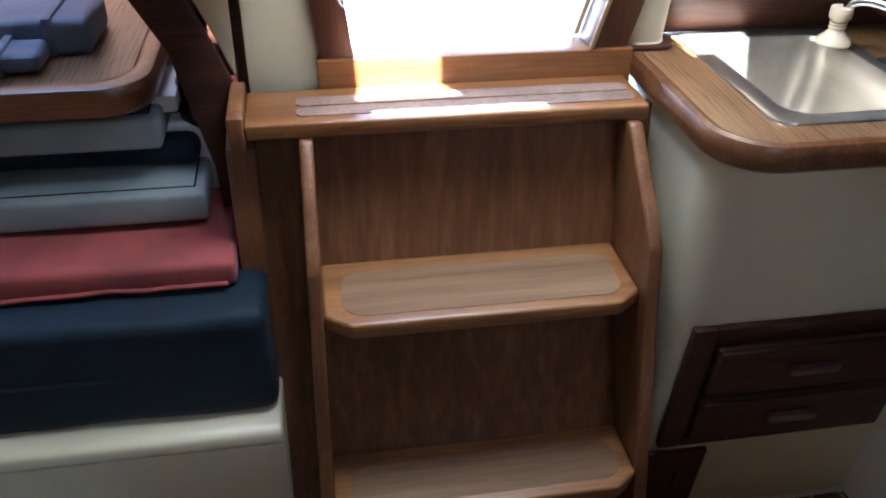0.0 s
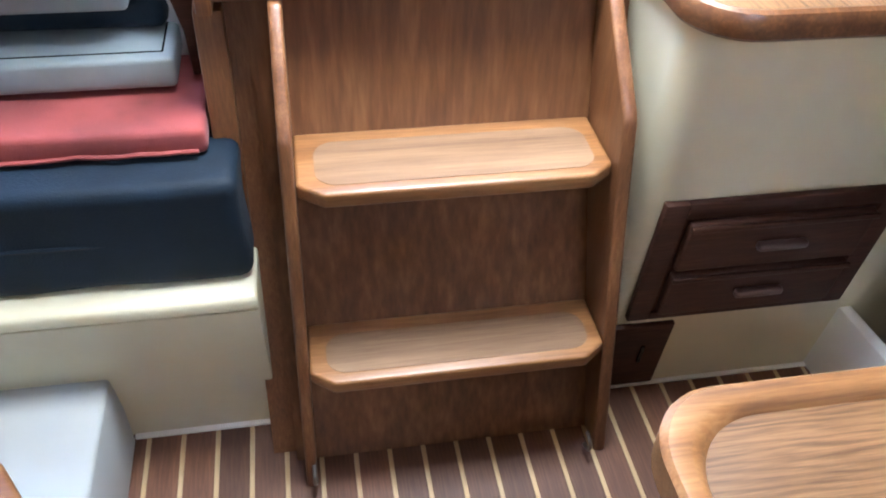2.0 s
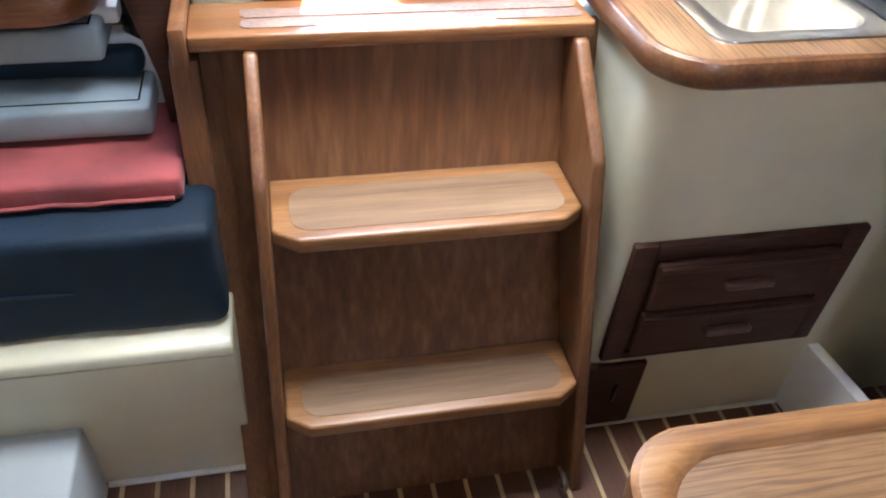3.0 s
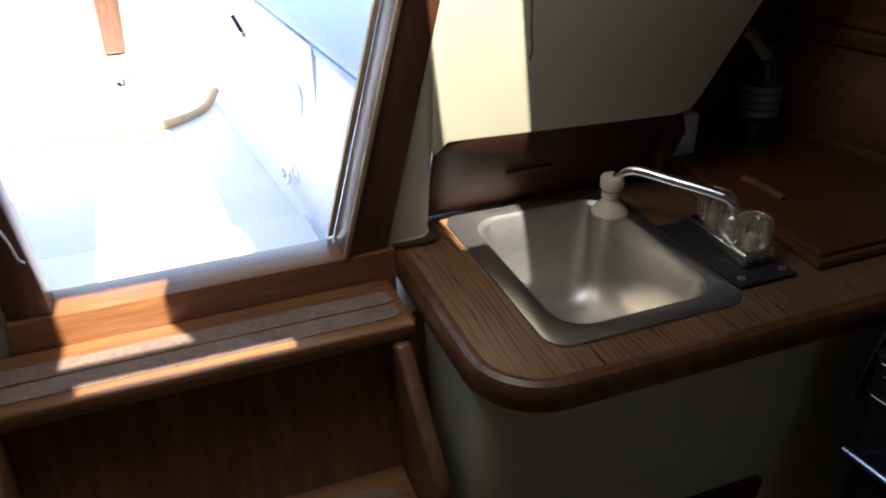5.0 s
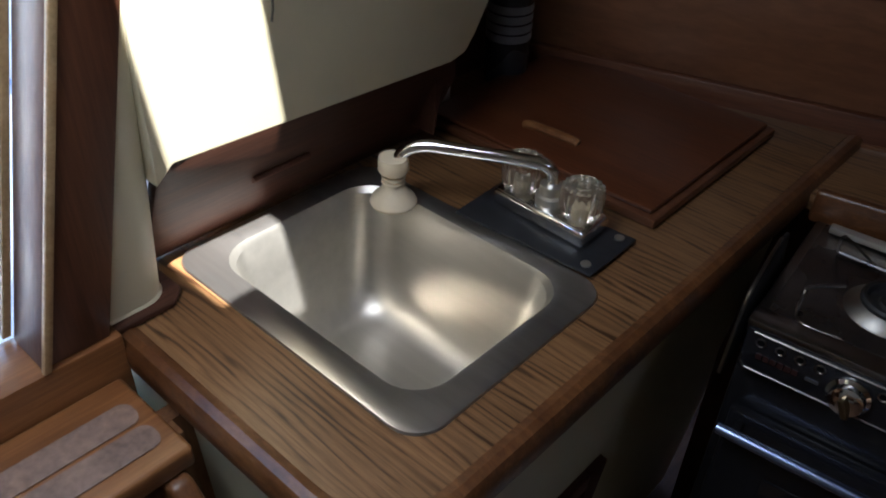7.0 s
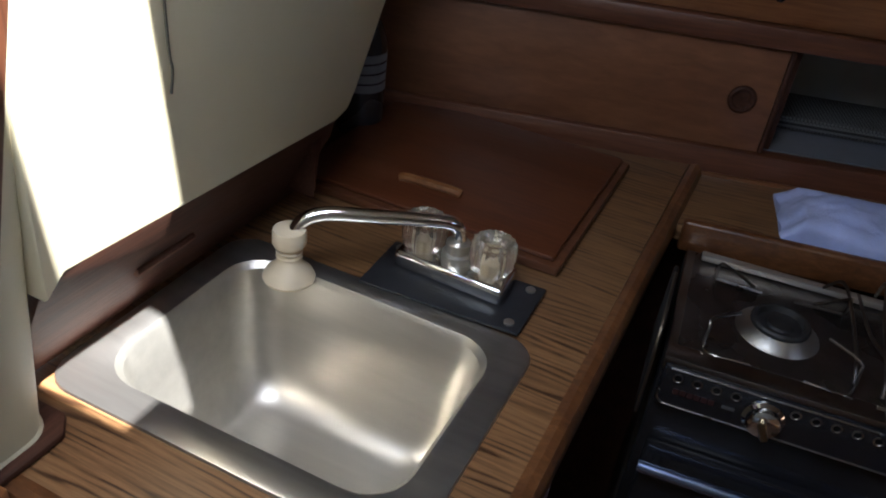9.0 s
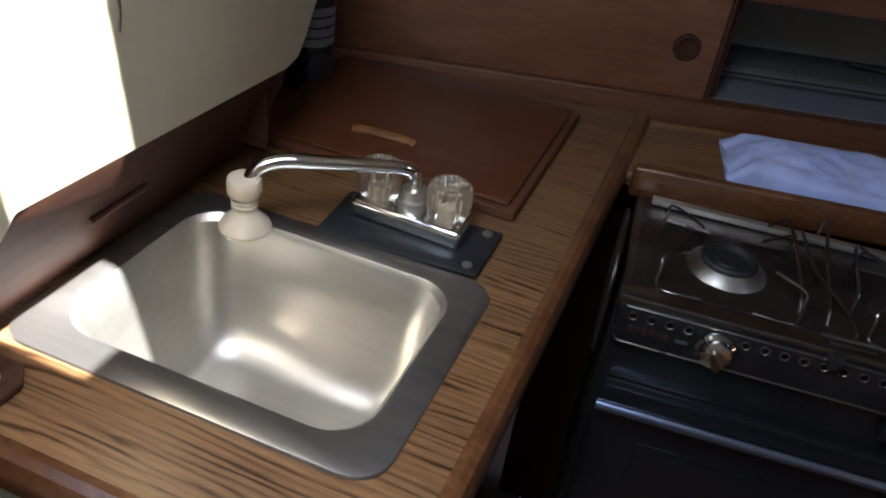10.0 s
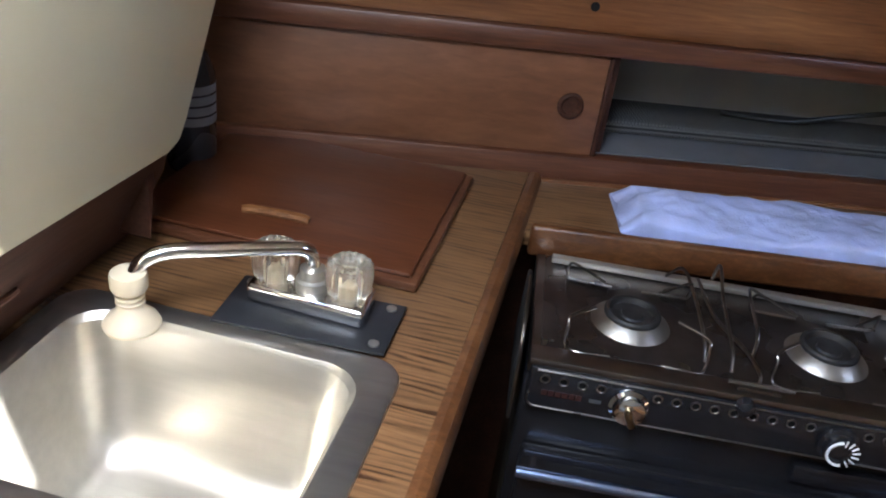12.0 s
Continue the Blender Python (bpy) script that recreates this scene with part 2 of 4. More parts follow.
def soften(bm, r, seg=2, angle=30):
    es = [e for e in bm.edges if len(e.link_faces) == 2 and e.calc_face_angle(0) > radians(angle)]
    if r > 0 and es:
        bmesh.ops.bevel(bm, geom=es, offset=r, segments=seg, profile=0.5, affect="EDGES", clamp_overlap=True)
    return bm


def box(lo, hi, r=0.003, seg=2):
    bm = bmesh.new()
    c = [(a + b) / 2 for a, b in zip(lo, hi)]
    s = [max(1e-4, abs(b - a)) for a, b in zip(lo, hi)]
    bmesh.ops.create_cube(bm, size=1, matrix=Matrix.Translation(c) @ Matrix.Diagonal((*s, 1)))
    return soften(bm, r, seg)


def slab(poly, direction, r=0.003, seg=2):
    """A polygon of 3D points pushed along a direction."""
    bm = bmesh.new()
    a = [bm.verts.new(p) for p in poly]
    b = [bm.verts.new(Vector(p) + Vector(direction)) for p in poly]
    bm.faces.new(a)
    bm.faces.new(b[::-1])
    for i in range(len(a)):
        j = (i + 1) % len(a)
        bm.faces.new((a[i], b[i], b[j], a[j]))
    bmesh.ops.recalc_face_normals(bm, faces=bm.faces)
    return soften(bm, r, seg)


def loft(rings, closed=True, caps=True):
    """Skin through rings of equal counts of points."""
    bm = bmesh.new()
    vs = [[bm.verts.new(p) for p in ring] for ring in rings]
    n = len(vs[0])
    for a, b in zip(vs, vs[1:]):
        for i in range(n if closed else n - 1):
            j = (i + 1) % n
            bm.faces.new((a[i], a[j], b[j], b[i]))
    if caps:
        bm.faces.new(vs[0][::-1])
        bm.faces.new(vs[-1])
    return bm


def tube(path, r, n=10, caps=True):
    """A round bar along a path; r is one radius or one for each point."""
    pts = [Vector(p) for p in path]
    rs = [r] * len(pts) if isinstance(r, (int, float)) else r
    rings = []
    up = None
    for i, p in enumerate(pts):
        d = (pts[min(i + 1, len(pts) - 1)] - pts[max(i - 1, 0)]).normalized()
        if up is None:
            up = d.orthogonal().normalized()
        up = (up - d * up.dot(d)).normalized()
        side = d.cross(up)
        rings.append([p + rs[i] * (math.cos(2 * math.pi * k / n) * up + math.sin(2 * math.pi * k / n) * side) for k in range(n)])
    return loft(rings, True, caps)


def curve_path(points, steps=6):
    """Points rounded by a Catmull-Rom curve."""
    ps = [Vector(p) for p in points]
    ps = [2 * ps[0] - ps[1]] + ps + [2 * ps[-1] - ps[-2]]
    out = []
    for i in range(1, len(ps) - 2):
        p0, p1, p2, p3 = ps[i - 1:i + 3]
        for s in range(steps):
            t = s / steps
            out.append(0.5 * ((2 * p1) + (p2 - p0) * t + (2 * p0 - 5 * p1 + 4 * p2 - p3) * t * t + (3 * p1 - p0 - 3 * p2 + p3) * t ** 3))
    return out + [ps[-2]]


def lathe(profile, centre, axis="Z", n=28, flute=0.0, flutes=0):
    """Rings of (radius, height) turned about an axis through the centre."""
    rings = []
    for r, h in profile:
        ring = []
        for k in range(n):
            a = 2 * math.pi * k / n
            rr = r * (1 + flute * math.cos(flutes * a)) if flutes else r
            v = Vector((rr * math.cos(a), rr * math.sin(a), h))
            if axis == "X":
                v = Vector((v.z, v.x, v.y))
            if axis == "Y":
                v = Vector((v.x, v.z, v.y))
            ring.append(Vector(centre) + v)
        rings.append(ring)
    return loft(rings)


def rounded(x0, y0, x1, y1, r, z, seg=6):
    """The outline of a rectangle with round corners, at height z."""
    out = []
    for cx, cy, a0 in ((x1 - r, y1 - r, 0), (x0 + r, y1 - r, 90), (x0 + r, y0 + r, 180), (x1 - r, y0 + r, 270)):
        for k in range(seg + 1):
            a = radians(a0 + 90 * k / seg)
            out.append(Vector((cx + r * math.cos(a), cy + r * math.sin(a), z)))
    return out


def join(*bms):
    out = bmesh.new()
    for b in bms:
        me = bpy.data.meshes.new("t")
        b.to_mesh(me)
        b.free()
        out.from_mesh(me)
        bpy.data.meshes.remove(me)
    return out


def torus(centre, r, w, axis="Z", n=28):
    path = []
    for k in range(n + 1):
        a = 2 * math.pi * k / n
        v = Vector((r * math.cos(a), r * math.sin(a), 0))
        if axis == "X":
            v = Vector((0, v.x, v.y))
        if axis == "Y":
            v = Vector((v.x, 0, v.y))
        path.append(Vector(centre) + v)
    return tube(path, w, 8, False)


def ripple(bm, amount, scale, seed=0.0):
    for v in bm.verts:
        v.co += amount * noise.noise_vector(v.co * scale + Vector((seed, seed * 2, seed)))
    return bm


def fine_box(lo, hi, r, cuts, amount, scale, seed=0.0, seg=3):
    """A soft cushion-like box with a fine skin."""
    bm = box(lo, hi, r, seg)
    bmesh.ops.subdivide_edges(bm, edges=[e for e in bm.edges if e.calc_length() > 3 * r], cuts=cuts, use_grid_fill=True)
    return ripple(bm, amount, scale, seed)


# ---- the shell of the cabin ----
ROOF = 1.85
C = 0.915          # galley counter
SILL = 0.883       # top step under the companionway

solo("floor", box((-1.5, -3.2, -0.06), (2.12, 0.3, -0.012), 0), TEAK_DARK, "dark cabin sole under the laid planks", "floor", kind="structure")
solo("wall_side_west", box((-1.5, -3.2, -0.05), (-1.4, 0.9, ROOF), 0), HIDE, "cream hull lining", "wall", kind="structure")
solo("wall_side_east", box((2.02, -3.2, -0.05), (2.12, 0.5, ROOF), 0), HIDE, "cream hull lining behind the galley", "wall", kind="structure")
solo("wall_forward", box((-1.5, -3.3, -0.05), (2.12, -3.2, ROOF), 0), TEAK_V, "teak bulkhead forward", "wall", kind="structure")


def ceiling():
    """The unseen cabin top, with openings added to shape the light below."""
    def up(x, y, z):
        k = (ROOF - z) / SUN.z
        return (x + SUN.x * k, y + SUN.y * k)
    bm = bmesh.new()
    holes = []
    # unseen opening added forward, to bring fill light onto the galley
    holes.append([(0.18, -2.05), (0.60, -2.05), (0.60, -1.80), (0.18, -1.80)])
    # the galley hatch, sized to its sun patch, and slots added for the sill's
    a = [(0.293, -0.342), (0.428, -0.342), (0.428, -0.03), (0.293, -0.03)]
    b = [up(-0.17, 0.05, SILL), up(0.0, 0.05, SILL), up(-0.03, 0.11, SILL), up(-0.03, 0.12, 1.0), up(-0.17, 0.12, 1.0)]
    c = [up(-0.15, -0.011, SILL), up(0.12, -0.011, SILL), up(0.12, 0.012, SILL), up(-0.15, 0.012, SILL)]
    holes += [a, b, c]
    # an opening added over the quarter berth to light the chart table
    holes.append([(-1.30, 0.33), (-0.52, 0.33), (-0.52, 0.72), (-1.30, 0.72)])
    outer = [bm.verts.new((x, y, ROOF)) for x, y in ((-1.5, -3.3), (2.12, -3.3), (2.12, 0.34), (0.80, 0.34), (0.80, 0.2), (-0.335, 0.2), (-0.335, 0.9), (-1.5, 0.9))]
    edges = [bm.edges.new((outer[i], outer[(i + 1) % len(outer)])) for i in range(len(outer))]
    for h in holes:
        vs = [bm.verts.new((x, y, ROOF)) for x, y in h]
        edges += [bm.edges.new((vs[i], vs[(i + 1) % len(vs)])) for i in range(len(vs))]
    bmesh.ops.triangle_fill(bm, use_beauty=True, use_dissolve=False, edges=edges)
    ret = bmesh.ops.extrude_face_region(bm, geom=list(bm.faces))
    for v in [g for g in ret["geom"] if isinstance(g, bmesh.types.BMVert)]:
        v.co.z += 0.012
    return solo("ceiling", bm, HIDE, "unseen cream cabin top with openings added to shape the light", "ceiling", kind="structure")


ceiling()

# aft bulkhead left of the companionway, above it and round the post
solo("wall_aft_inboard", slab([(-0.335, 0.135, 0.70), (-0.212, 0.135, 0.70), (-0.212, 0.135, 0.9), (-0.335, 0.135, ROOF), (-0.60, 0.135, ROOF), (-0.43, 0.135, 1.08), (-0.385, 0.135, 0.98), (-0.35, 0.135, 0.885)], (0, 0.05, 0), 0.004), GEL,
     "cream moulded bulkhead beside the companionway", "wall", kind="structure")
# Dark teak on these two walls paints in the shade of the berth tunnel.
solo("wall_aft_berth", box((-1.4, 0.86, 0.0), (-0.33, 0.9, ROOF), 0), TEAK_DARK, "end of the quarter berth, darkened for the shade inside", "wall", kind="structure")
solo("wall_berth_inner", box((-0.352, 0.135, 0.43), (-0.335, 0.86, ROOF), 0), TEAK_DARK, "lining of the quarter berth, darkened for the shade inside", "wall", kind="structure")
solo("wall_over_door", box((-0.36, 0.135, 1.80), (0.46, 0.2, ROOF), 0), GEL, "cream strip over the companionway", "wall", kind="structure")


def post():
    """The rounded moulded post between the companionway and the galley wall."""
    rings = []
    for z, dx in ((C + 0.001, 0.0), (C + 0.012, 0.0), (1.2, 0.062), (ROOF, 0.222)):
        g = 0.006 if z == C + 0.001 else 0
        x0, x1, y0, y1 = 0.283 + dx, 0.366 + max(0, dx - 0.05) * 0.9 + g, 0.1185 + (0.020 if z < 1 else 0) - g, 0.25
        ring = [(x0, y1, z), (x0, y0, z)]
        for k in range(7):
            a = radians(-90 + 90 * k / 6)
            ring.append((x1 - 0.03 + 0.03 * math.cos(a), y0 + 0.03 + 0.03 * math.sin(a), z))
        ring.append((x1, y1, z))
        rings.append(ring)
    return solo("wall_post", loft(rings), GEL, "rounded cream moulded post beside the companionway", "wall", kind="structure")


post()
# galley wall above the splash board; its outboard end leans out
solo("wall_galley_aft", slab([(0.365, 0.120, 1.06), (0.385, 0.120, 1.078), (0.77, 0.120, 1.064), (0.795, 0.120, 1.070), (0.812, 0.120, 1.090), (0.888, 0.120, 1.21), (1.15, 0.120, 1.62), (1.30, 0.120, ROOF), (0.365, 0.120, ROOF)], (0, 0.03, 0), 0.003), GEL,
     "cream moulded wall above the galley counter", "wall", kind="structure")
solo("trim_post_bead", slab([(0.292, 0.126, C + 0.0008), (0.362, 0.126, C + 0.0008), (0.380, 0.143, C + 0.0008), (0.380, 0.20, C + 0.0008), (0.292, 0.20, C + 0.0008)], (0, 0, 0.008), 0.003), TEAK_DARK, "dark sealant bead at the foot of the post", "trim", kind="structure")
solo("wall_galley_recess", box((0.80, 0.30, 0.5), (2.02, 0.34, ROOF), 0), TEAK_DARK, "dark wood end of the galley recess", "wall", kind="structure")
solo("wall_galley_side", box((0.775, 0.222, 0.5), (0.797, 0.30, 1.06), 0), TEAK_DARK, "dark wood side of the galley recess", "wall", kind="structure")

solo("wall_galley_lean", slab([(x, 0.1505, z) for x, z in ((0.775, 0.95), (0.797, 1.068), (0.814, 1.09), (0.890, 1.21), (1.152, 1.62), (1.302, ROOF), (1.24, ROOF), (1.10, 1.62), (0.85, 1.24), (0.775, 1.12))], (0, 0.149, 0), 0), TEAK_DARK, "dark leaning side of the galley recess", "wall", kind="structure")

# ---- companionway frame ----
frame_thing = thing("door_1", "teak companionway frame with tapered jambs, its drop boards out", "door frame", kind="structure")
part("jamb", slab([(0.220, 0.118, 0.928), (0.288, 0.118, 0.928), (0.508, 0.118, 1.80), (0.455, 0.118, 1.80)], (0, 0.06, 0), 0.004), JAMB, frame_thing)
part("jamb", slab([(-0.167, 0.118, 0.928), (-0.221, 0.118, 0.928), (-0.325, 0.118, 1.80), (-0.272, 0.118, 1.80)], (0, 0.06, 0), 0.004), JAMB, frame_thing)
part("threshold", box((-0.226, 0.1125, 0.80), (0.298, 0.185, 0.928), 0.005), TEAK_X, frame_thing)
part("head", box((-0.325, 0.118, 1.80), (0.508, 0.178, 1.845), 0.004), TEAK_X, frame_thing)
# pale strip puts the jamb's light, sunlit edge into the colour
part("sunlit_edge", slab([(0.2182, 0.110, 0.9285), (0.2265, 0.110, 0.9285), (0.461, 0.110, 1.80), (0.453, 0.110, 1.80)], (0, 0.0075, 0), 0.002), HOLLY, frame_thing, "pale strip that paints in the jamb's sunlit edge")
part("weather_strip", slab([(0.214, 0.182, 0.93), (0.222, 0.182, 0.93), (0.459, 0.182, 1.80), (0.449, 0.182, 1.80)], (0, 0.012, 0), 0.001), HOLLY, frame_thing, "pale edge strip of the jamb")

# ---- steps ----
def back_y(z):
    return -0.205 + 0.33 * z if z < 0.62 else 0.0 + 0.12 * (z - 0.62)


steps = thing("companionway_steps", "varnished teak companionway steps with two worn treads", "steps")
part("back_panel", slab([(-0.295, back_y(z) + d, z) for z, d in ((0.0, 0), (0.62, 0), (0.857, 0), (0.857, 0.02), (0.62, 0.02), (0.0, 0.02))], (0.592, 0, 0), 0), TEAK_PANEL, steps)
def splay(bm, side):
    """The sides of the steps spread a little towards the sole."""
    for v in bm.verts:
        v.co.x += (0.045 if side > 0 else -0.02) * (0.62 - v.co.z)
    return bm


for side, x, thick in ((-1, -0.267, 0.021), (1, 0.2605, 0.024)):
    prof = [(-0.27, 0.0), (-0.255, 0.10), (-0.178, 0.55), (-0.156, 0.702), (-0.150, 0.716), (-0.040, 0.838), (-0.022, 0.857), (0.03, 0.857), (0.0, 0.62), (-0.205, 0.0)]
    part("side_panel", splay(slab([(x, y, z) for y, z in prof], (thick, 0, 0), 0.006, 3), side), TEAK_V, steps)


def tread(z, y0, y1, x0, x1):
    c = 0.04
    poly = [(x0, y1, z), (x0, y0 + c * 0.75, z), (x0 + c, y0, z), (x1 - c, y0, z), (x1, y0 + c * 0.75, z), (x1, y1, z)]
    bm = slab(poly, (0, 0, -0.028), 0.006, 3)
    t = part("tread", bm, TREAD, steps)
    pad = rounded(x0 + 0.03, y0 + 0.022, x1 - 0.025, y1 - 0.032, 0.035, z + 0.0002)
    part("worn_patch", loft([pad, [p + Vector((0, 0, 0.0008)) for p in pad]]), WORN, t, "pale worn patch on the tread")


tread(0.620, -0.170, 0.0, -0.2455, 0.260)
tread(0.282, -0.256, back_y(0.282), -0.2522, 0.275)
for x in (-0.262, 0.268):
    hook = tube(curve_path([(x, -0.262, 0.02), (x, -0.285, 0.035), (x, -0.285, 0.055), (x, -0.262, 0.06)]), 0.004, 8)
    part("hook", hook, DARKSTEEL, steps, "small dull steel hook at the foot")

top = thing("top_step", "teak top step with two grey non-skid strips under the companionway", "step")
part("board", box((-0.3395, -0.014, 0.8575), (0.284, 0.112, SILL), 0.005, 3), TEAK_X, top)
part("end_block", box((-0.364, -0.018, 0.838), (-0.340, 0.125, SILL + 0.014), 0.005), TEAK_V, top)
for y0, y1 in ((0.008, 0.040), (0.045, 0.077)):
    pad = rounded(-0.263, y0, 0.270, y1, 0.012, SILL + 0.0002)
    part("nonskid_strip", loft([pad, [p + Vector((0, 0, 0.0012)) for p in pad]]), NONSKID, top, "grey non-skid strip")

solo("engine_box_panel", slab([(-0.34, back_y(z) + 0.022 + d, z) for z, d in ((0.0, 0), (0.62, 0), (0.856, 0), (0.856, 0.02), (0.62, 0.02), (0.0, 0.02))], (0.672, 0, 0), 0), TEAK_V,
     "teak panel behind the companionway steps", "panel")
# corner trim and the partition beside the berth
solo("trim_berth_post", slab([(-0.374, y, z) for y, z in ((-0.098, 0), (-0.05, 0.4), (0.0, 0.62), (0.02, 0.83), (0.125, 0.845), (0.125, 0), )], (0.044, 0, 0), 0.005), TEAK_V,
     "teak corner post between the steps and the berth", "trim", kind="structure")
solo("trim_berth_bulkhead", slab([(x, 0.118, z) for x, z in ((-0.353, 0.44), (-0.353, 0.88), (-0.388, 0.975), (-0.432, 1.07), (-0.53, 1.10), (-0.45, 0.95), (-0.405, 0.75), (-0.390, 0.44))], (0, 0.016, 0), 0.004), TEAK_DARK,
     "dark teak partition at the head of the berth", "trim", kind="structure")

# ---- galley: counter, sink, tap ----
def counter():
    out = [(1.285, 0.299), (0.80, 0.299), (0.80, 0.215), (0.297, 0.215)]
    cx, cy, r = 0.393, -0.149, 0.096
    out += [(cx - r * math.cos(radians(a)), cy - r * math.sin(radians(a))) for a in range(0, 91, 10)]
    out += [(1.285, -0.250)]
    hole = [(p.x, p.y) for p in rounded(0.424, -0.158, 0.692, 0.186, 0.05, 0)]
    g = thing("galley_counter", "oak-look laminate galley counter with a rounded teak nosing", "counter")

    def sheet(outer, inner, z0, z1, r):
        bm = bmesh.new()
        es = []
        for loop in ([outer, inner] if inner else [outer]):
            vs = [bm.verts.new((x, y, z1)) for x, y in loop]
            es += [bm.edges.new((vs[i], vs[(i + 1) % len(vs)])) for i in range(len(vs))]
        bmesh.ops.triangle_fill(bm, use_beauty=True, use_dissolve=False, edges=es)
        ret = bmesh.ops.extrude_face_region(bm, geom=list(bm.faces))
        for v in [q for q in ret["geom"] if isinstance(q, bmesh.types.BMVert)]:
            v.co.z = z0
        return bm
    inset = [(1.285, 0.299), (0.80, 0.299), (0.80, 0.215), (0.317, 0.215)]
    r2 = r - 0.02
    inset += [(cx - r2 * math.cos(radians(a)), cy - r2 * math.sin(radians(a))) for a in range(0, 91, 10)]
    inset += [(1.285, -0.228)]
    part("laminate_top", sheet(inset, hole, C - 0.03, C, 0), LAM_Y, g)
    # nosing: a rounded profile swept along the free edge
    edge = [(0.297, 0.13)] + out[4:]
    prof = [(0.0205, 0.001), (0.012, 0.003), (0.004, 0.0), (-0.001, -0.008), (-0.002, -0.022), (0.0, -0.034), (0.006, -0.040), (0.0205, -0.042)]
    rings = []
    for i, (x, y) in enumerate(edge):
        a, b = edge[max(0, i - 1)], edge[min(len(edge) - 1, i + 1)]
        d = Vector((b[0] - a[0], b[1] - a[1])).normalized()
        nrm = Vector((-d.y, d.x))
        rings.append([(x + nrm.x * o, y + nrm.y * o, C + h) for o, h in prof])
    part("nosing", loft(rings), NOSING, g, "rounded dark teak nosing")
    return g


counter()


def sink():
    g = thing("sink", "brushed stainless steel single-bowl sink set in the counter", "sink")
    R = lambda m, r, z: rounded(0.438 + m, -0.145 + m, 0.678 - m, 0.172 - m, r, z)
    rings = [rounded(0.402, -0.180, 0.703, 0.203, 0.035, C + 0.0005), rounded(0.403, -0.179, 0.702, 0.202, 0.035, C + 0.003),
             rounded(0.408, -0.174, 0.697, 0.197, 0.035, C + 0.0042), rounded(0.431, -0.152, 0.684, 0.179, 0.045, C + 0.0035),
             R(0.0, 0.045, C + 0.001), R(0.005, 0.045, C - 0.006), R(0.012, 0.047, C - 0.06), R(0.018, 0.047, C - 0.118), R(0.023, 0.046, C - 0.138),
             R(0.031, 0.044, C - 0.154), R(0.043, 0.038, C - 0.166), R(0.058, 0.03, C - 0.172), R(0.09, 0.012, C - 0.174)]
    well = rings[4:]
    bm = loft(well, True, False)
    bm.verts.ensure_lookup_table()
    n = len(well[0])
    bm.faces.new([bm.verts[i] for i in range((len(well) - 1) * n, len(well) * n)])
    part("bowl", bm, STEEL, g)
    part("rim", loft(rings[:5], True, False), RIM, g, "dull stainless rim")
    part("drain", lathe([(0.026, 0), (0.028, 0.002), (0.020, 0.003), (0.016, 0.0008), (0.004, 0.0006)], (0.515, -0.055, C - 0.1735)), CHROME, g, "chrome drain ring")


sink()

faucet = thing("faucet", "chrome two-handle tap with clear acrylic knobs and beige spray end", "tap")
plate = part("mounting_plate", slab([(0.704, -0.153, C + 0.004), (0.800, -0.152, C + 0.004), (0.788, 0.040, C + 0.004), (0.692, 0.036, C + 0.004)], (0, 0, 0.004), 0.0015), RUBBER, faucet, "black mounting plate")
for x, y in ((0.786, -0.137), (0.716, -0.138), (0.776, 0.026)):
    part("screw", lathe([(0.006, 0), (0.006, 0.002), (0.002, 0.003)], (x, y, C + 0.008), n=12), STEEL, plate)
bz = C + 0.008
part("base", slab([(0.734, -0.119, bz), (0.790, -0.117, bz), (0.787, 0.019, bz), (0.738, 0.017, bz)], (0, 0, 0.022), 0.005, 3), CHROME, faucet)
part("spout_collar", lathe([(0.018, 0), (0.018, 0.012), (0.014, 0.014), (0.014, 0.026), (0.010, 0.028)], (0.763, -0.050, bz + 0.020)), STEEL, faucet)
spout = curve_path([(0.763, -0.050, bz + 0.03), (0.763, -0.050, bz + 0.056), (0.757, -0.043, bz + 0.070), (0.742, -0.023, bz + 0.075), (0.697, 0.038, bz + 0.081), (0.674, 0.070, bz + 0.083), (0.659, 0.088, bz + 0.076), (0.651, 0.097, bz + 0.058)], 6)
part("spout", tube(spout, 0.0082, 14), CHROME, faucet)
part("spray_end", lathe([(0.010, 0.068), (0.0175, 0.066), (0.0185, 0.062), (0.0185, 0.050), (0.0165, 0.046), (0.0125, 0.0445), (0.0115, 0.042), (0.0145, 0.0405), (0.0145, 0.0385), (0.0115, 0.037), (0.0115, 0.0355), (0.0145, 0.034), (0.0145, 0.032), (0.0115, 0.030), (0.0135, 0.026), (0.018, 0.019), (0.026, 0.012), (0.029, 0.006), (0.028, 0.003), (0.004, 0.002)], (0.649, 0.099, bz), n=26), BEIGE, faucet, "beige plastic spray end")
for y in (-0.092, -0.007):
    k = part("knob", lathe([(0.012, 0.020), (0.020, 0.024), (0.0245, 0.032), (0.0255, 0.050), (0.0235, 0.062), (0.0175, 0.066), (0.013, 0.065), (0.011, 0.062), (0.003, 0.062)], (0.764, y, bz), n=64, flute=0.06, flutes=16), ACRYL, faucet, "clear fluted acrylic knob")
    part("knob_core", lathe([(0.011, 0.018), (0.011, 0.038), (0.007, 0.042), (0.003, 0.043)], (0.764, y, bz), n=14), BEIGE, k)

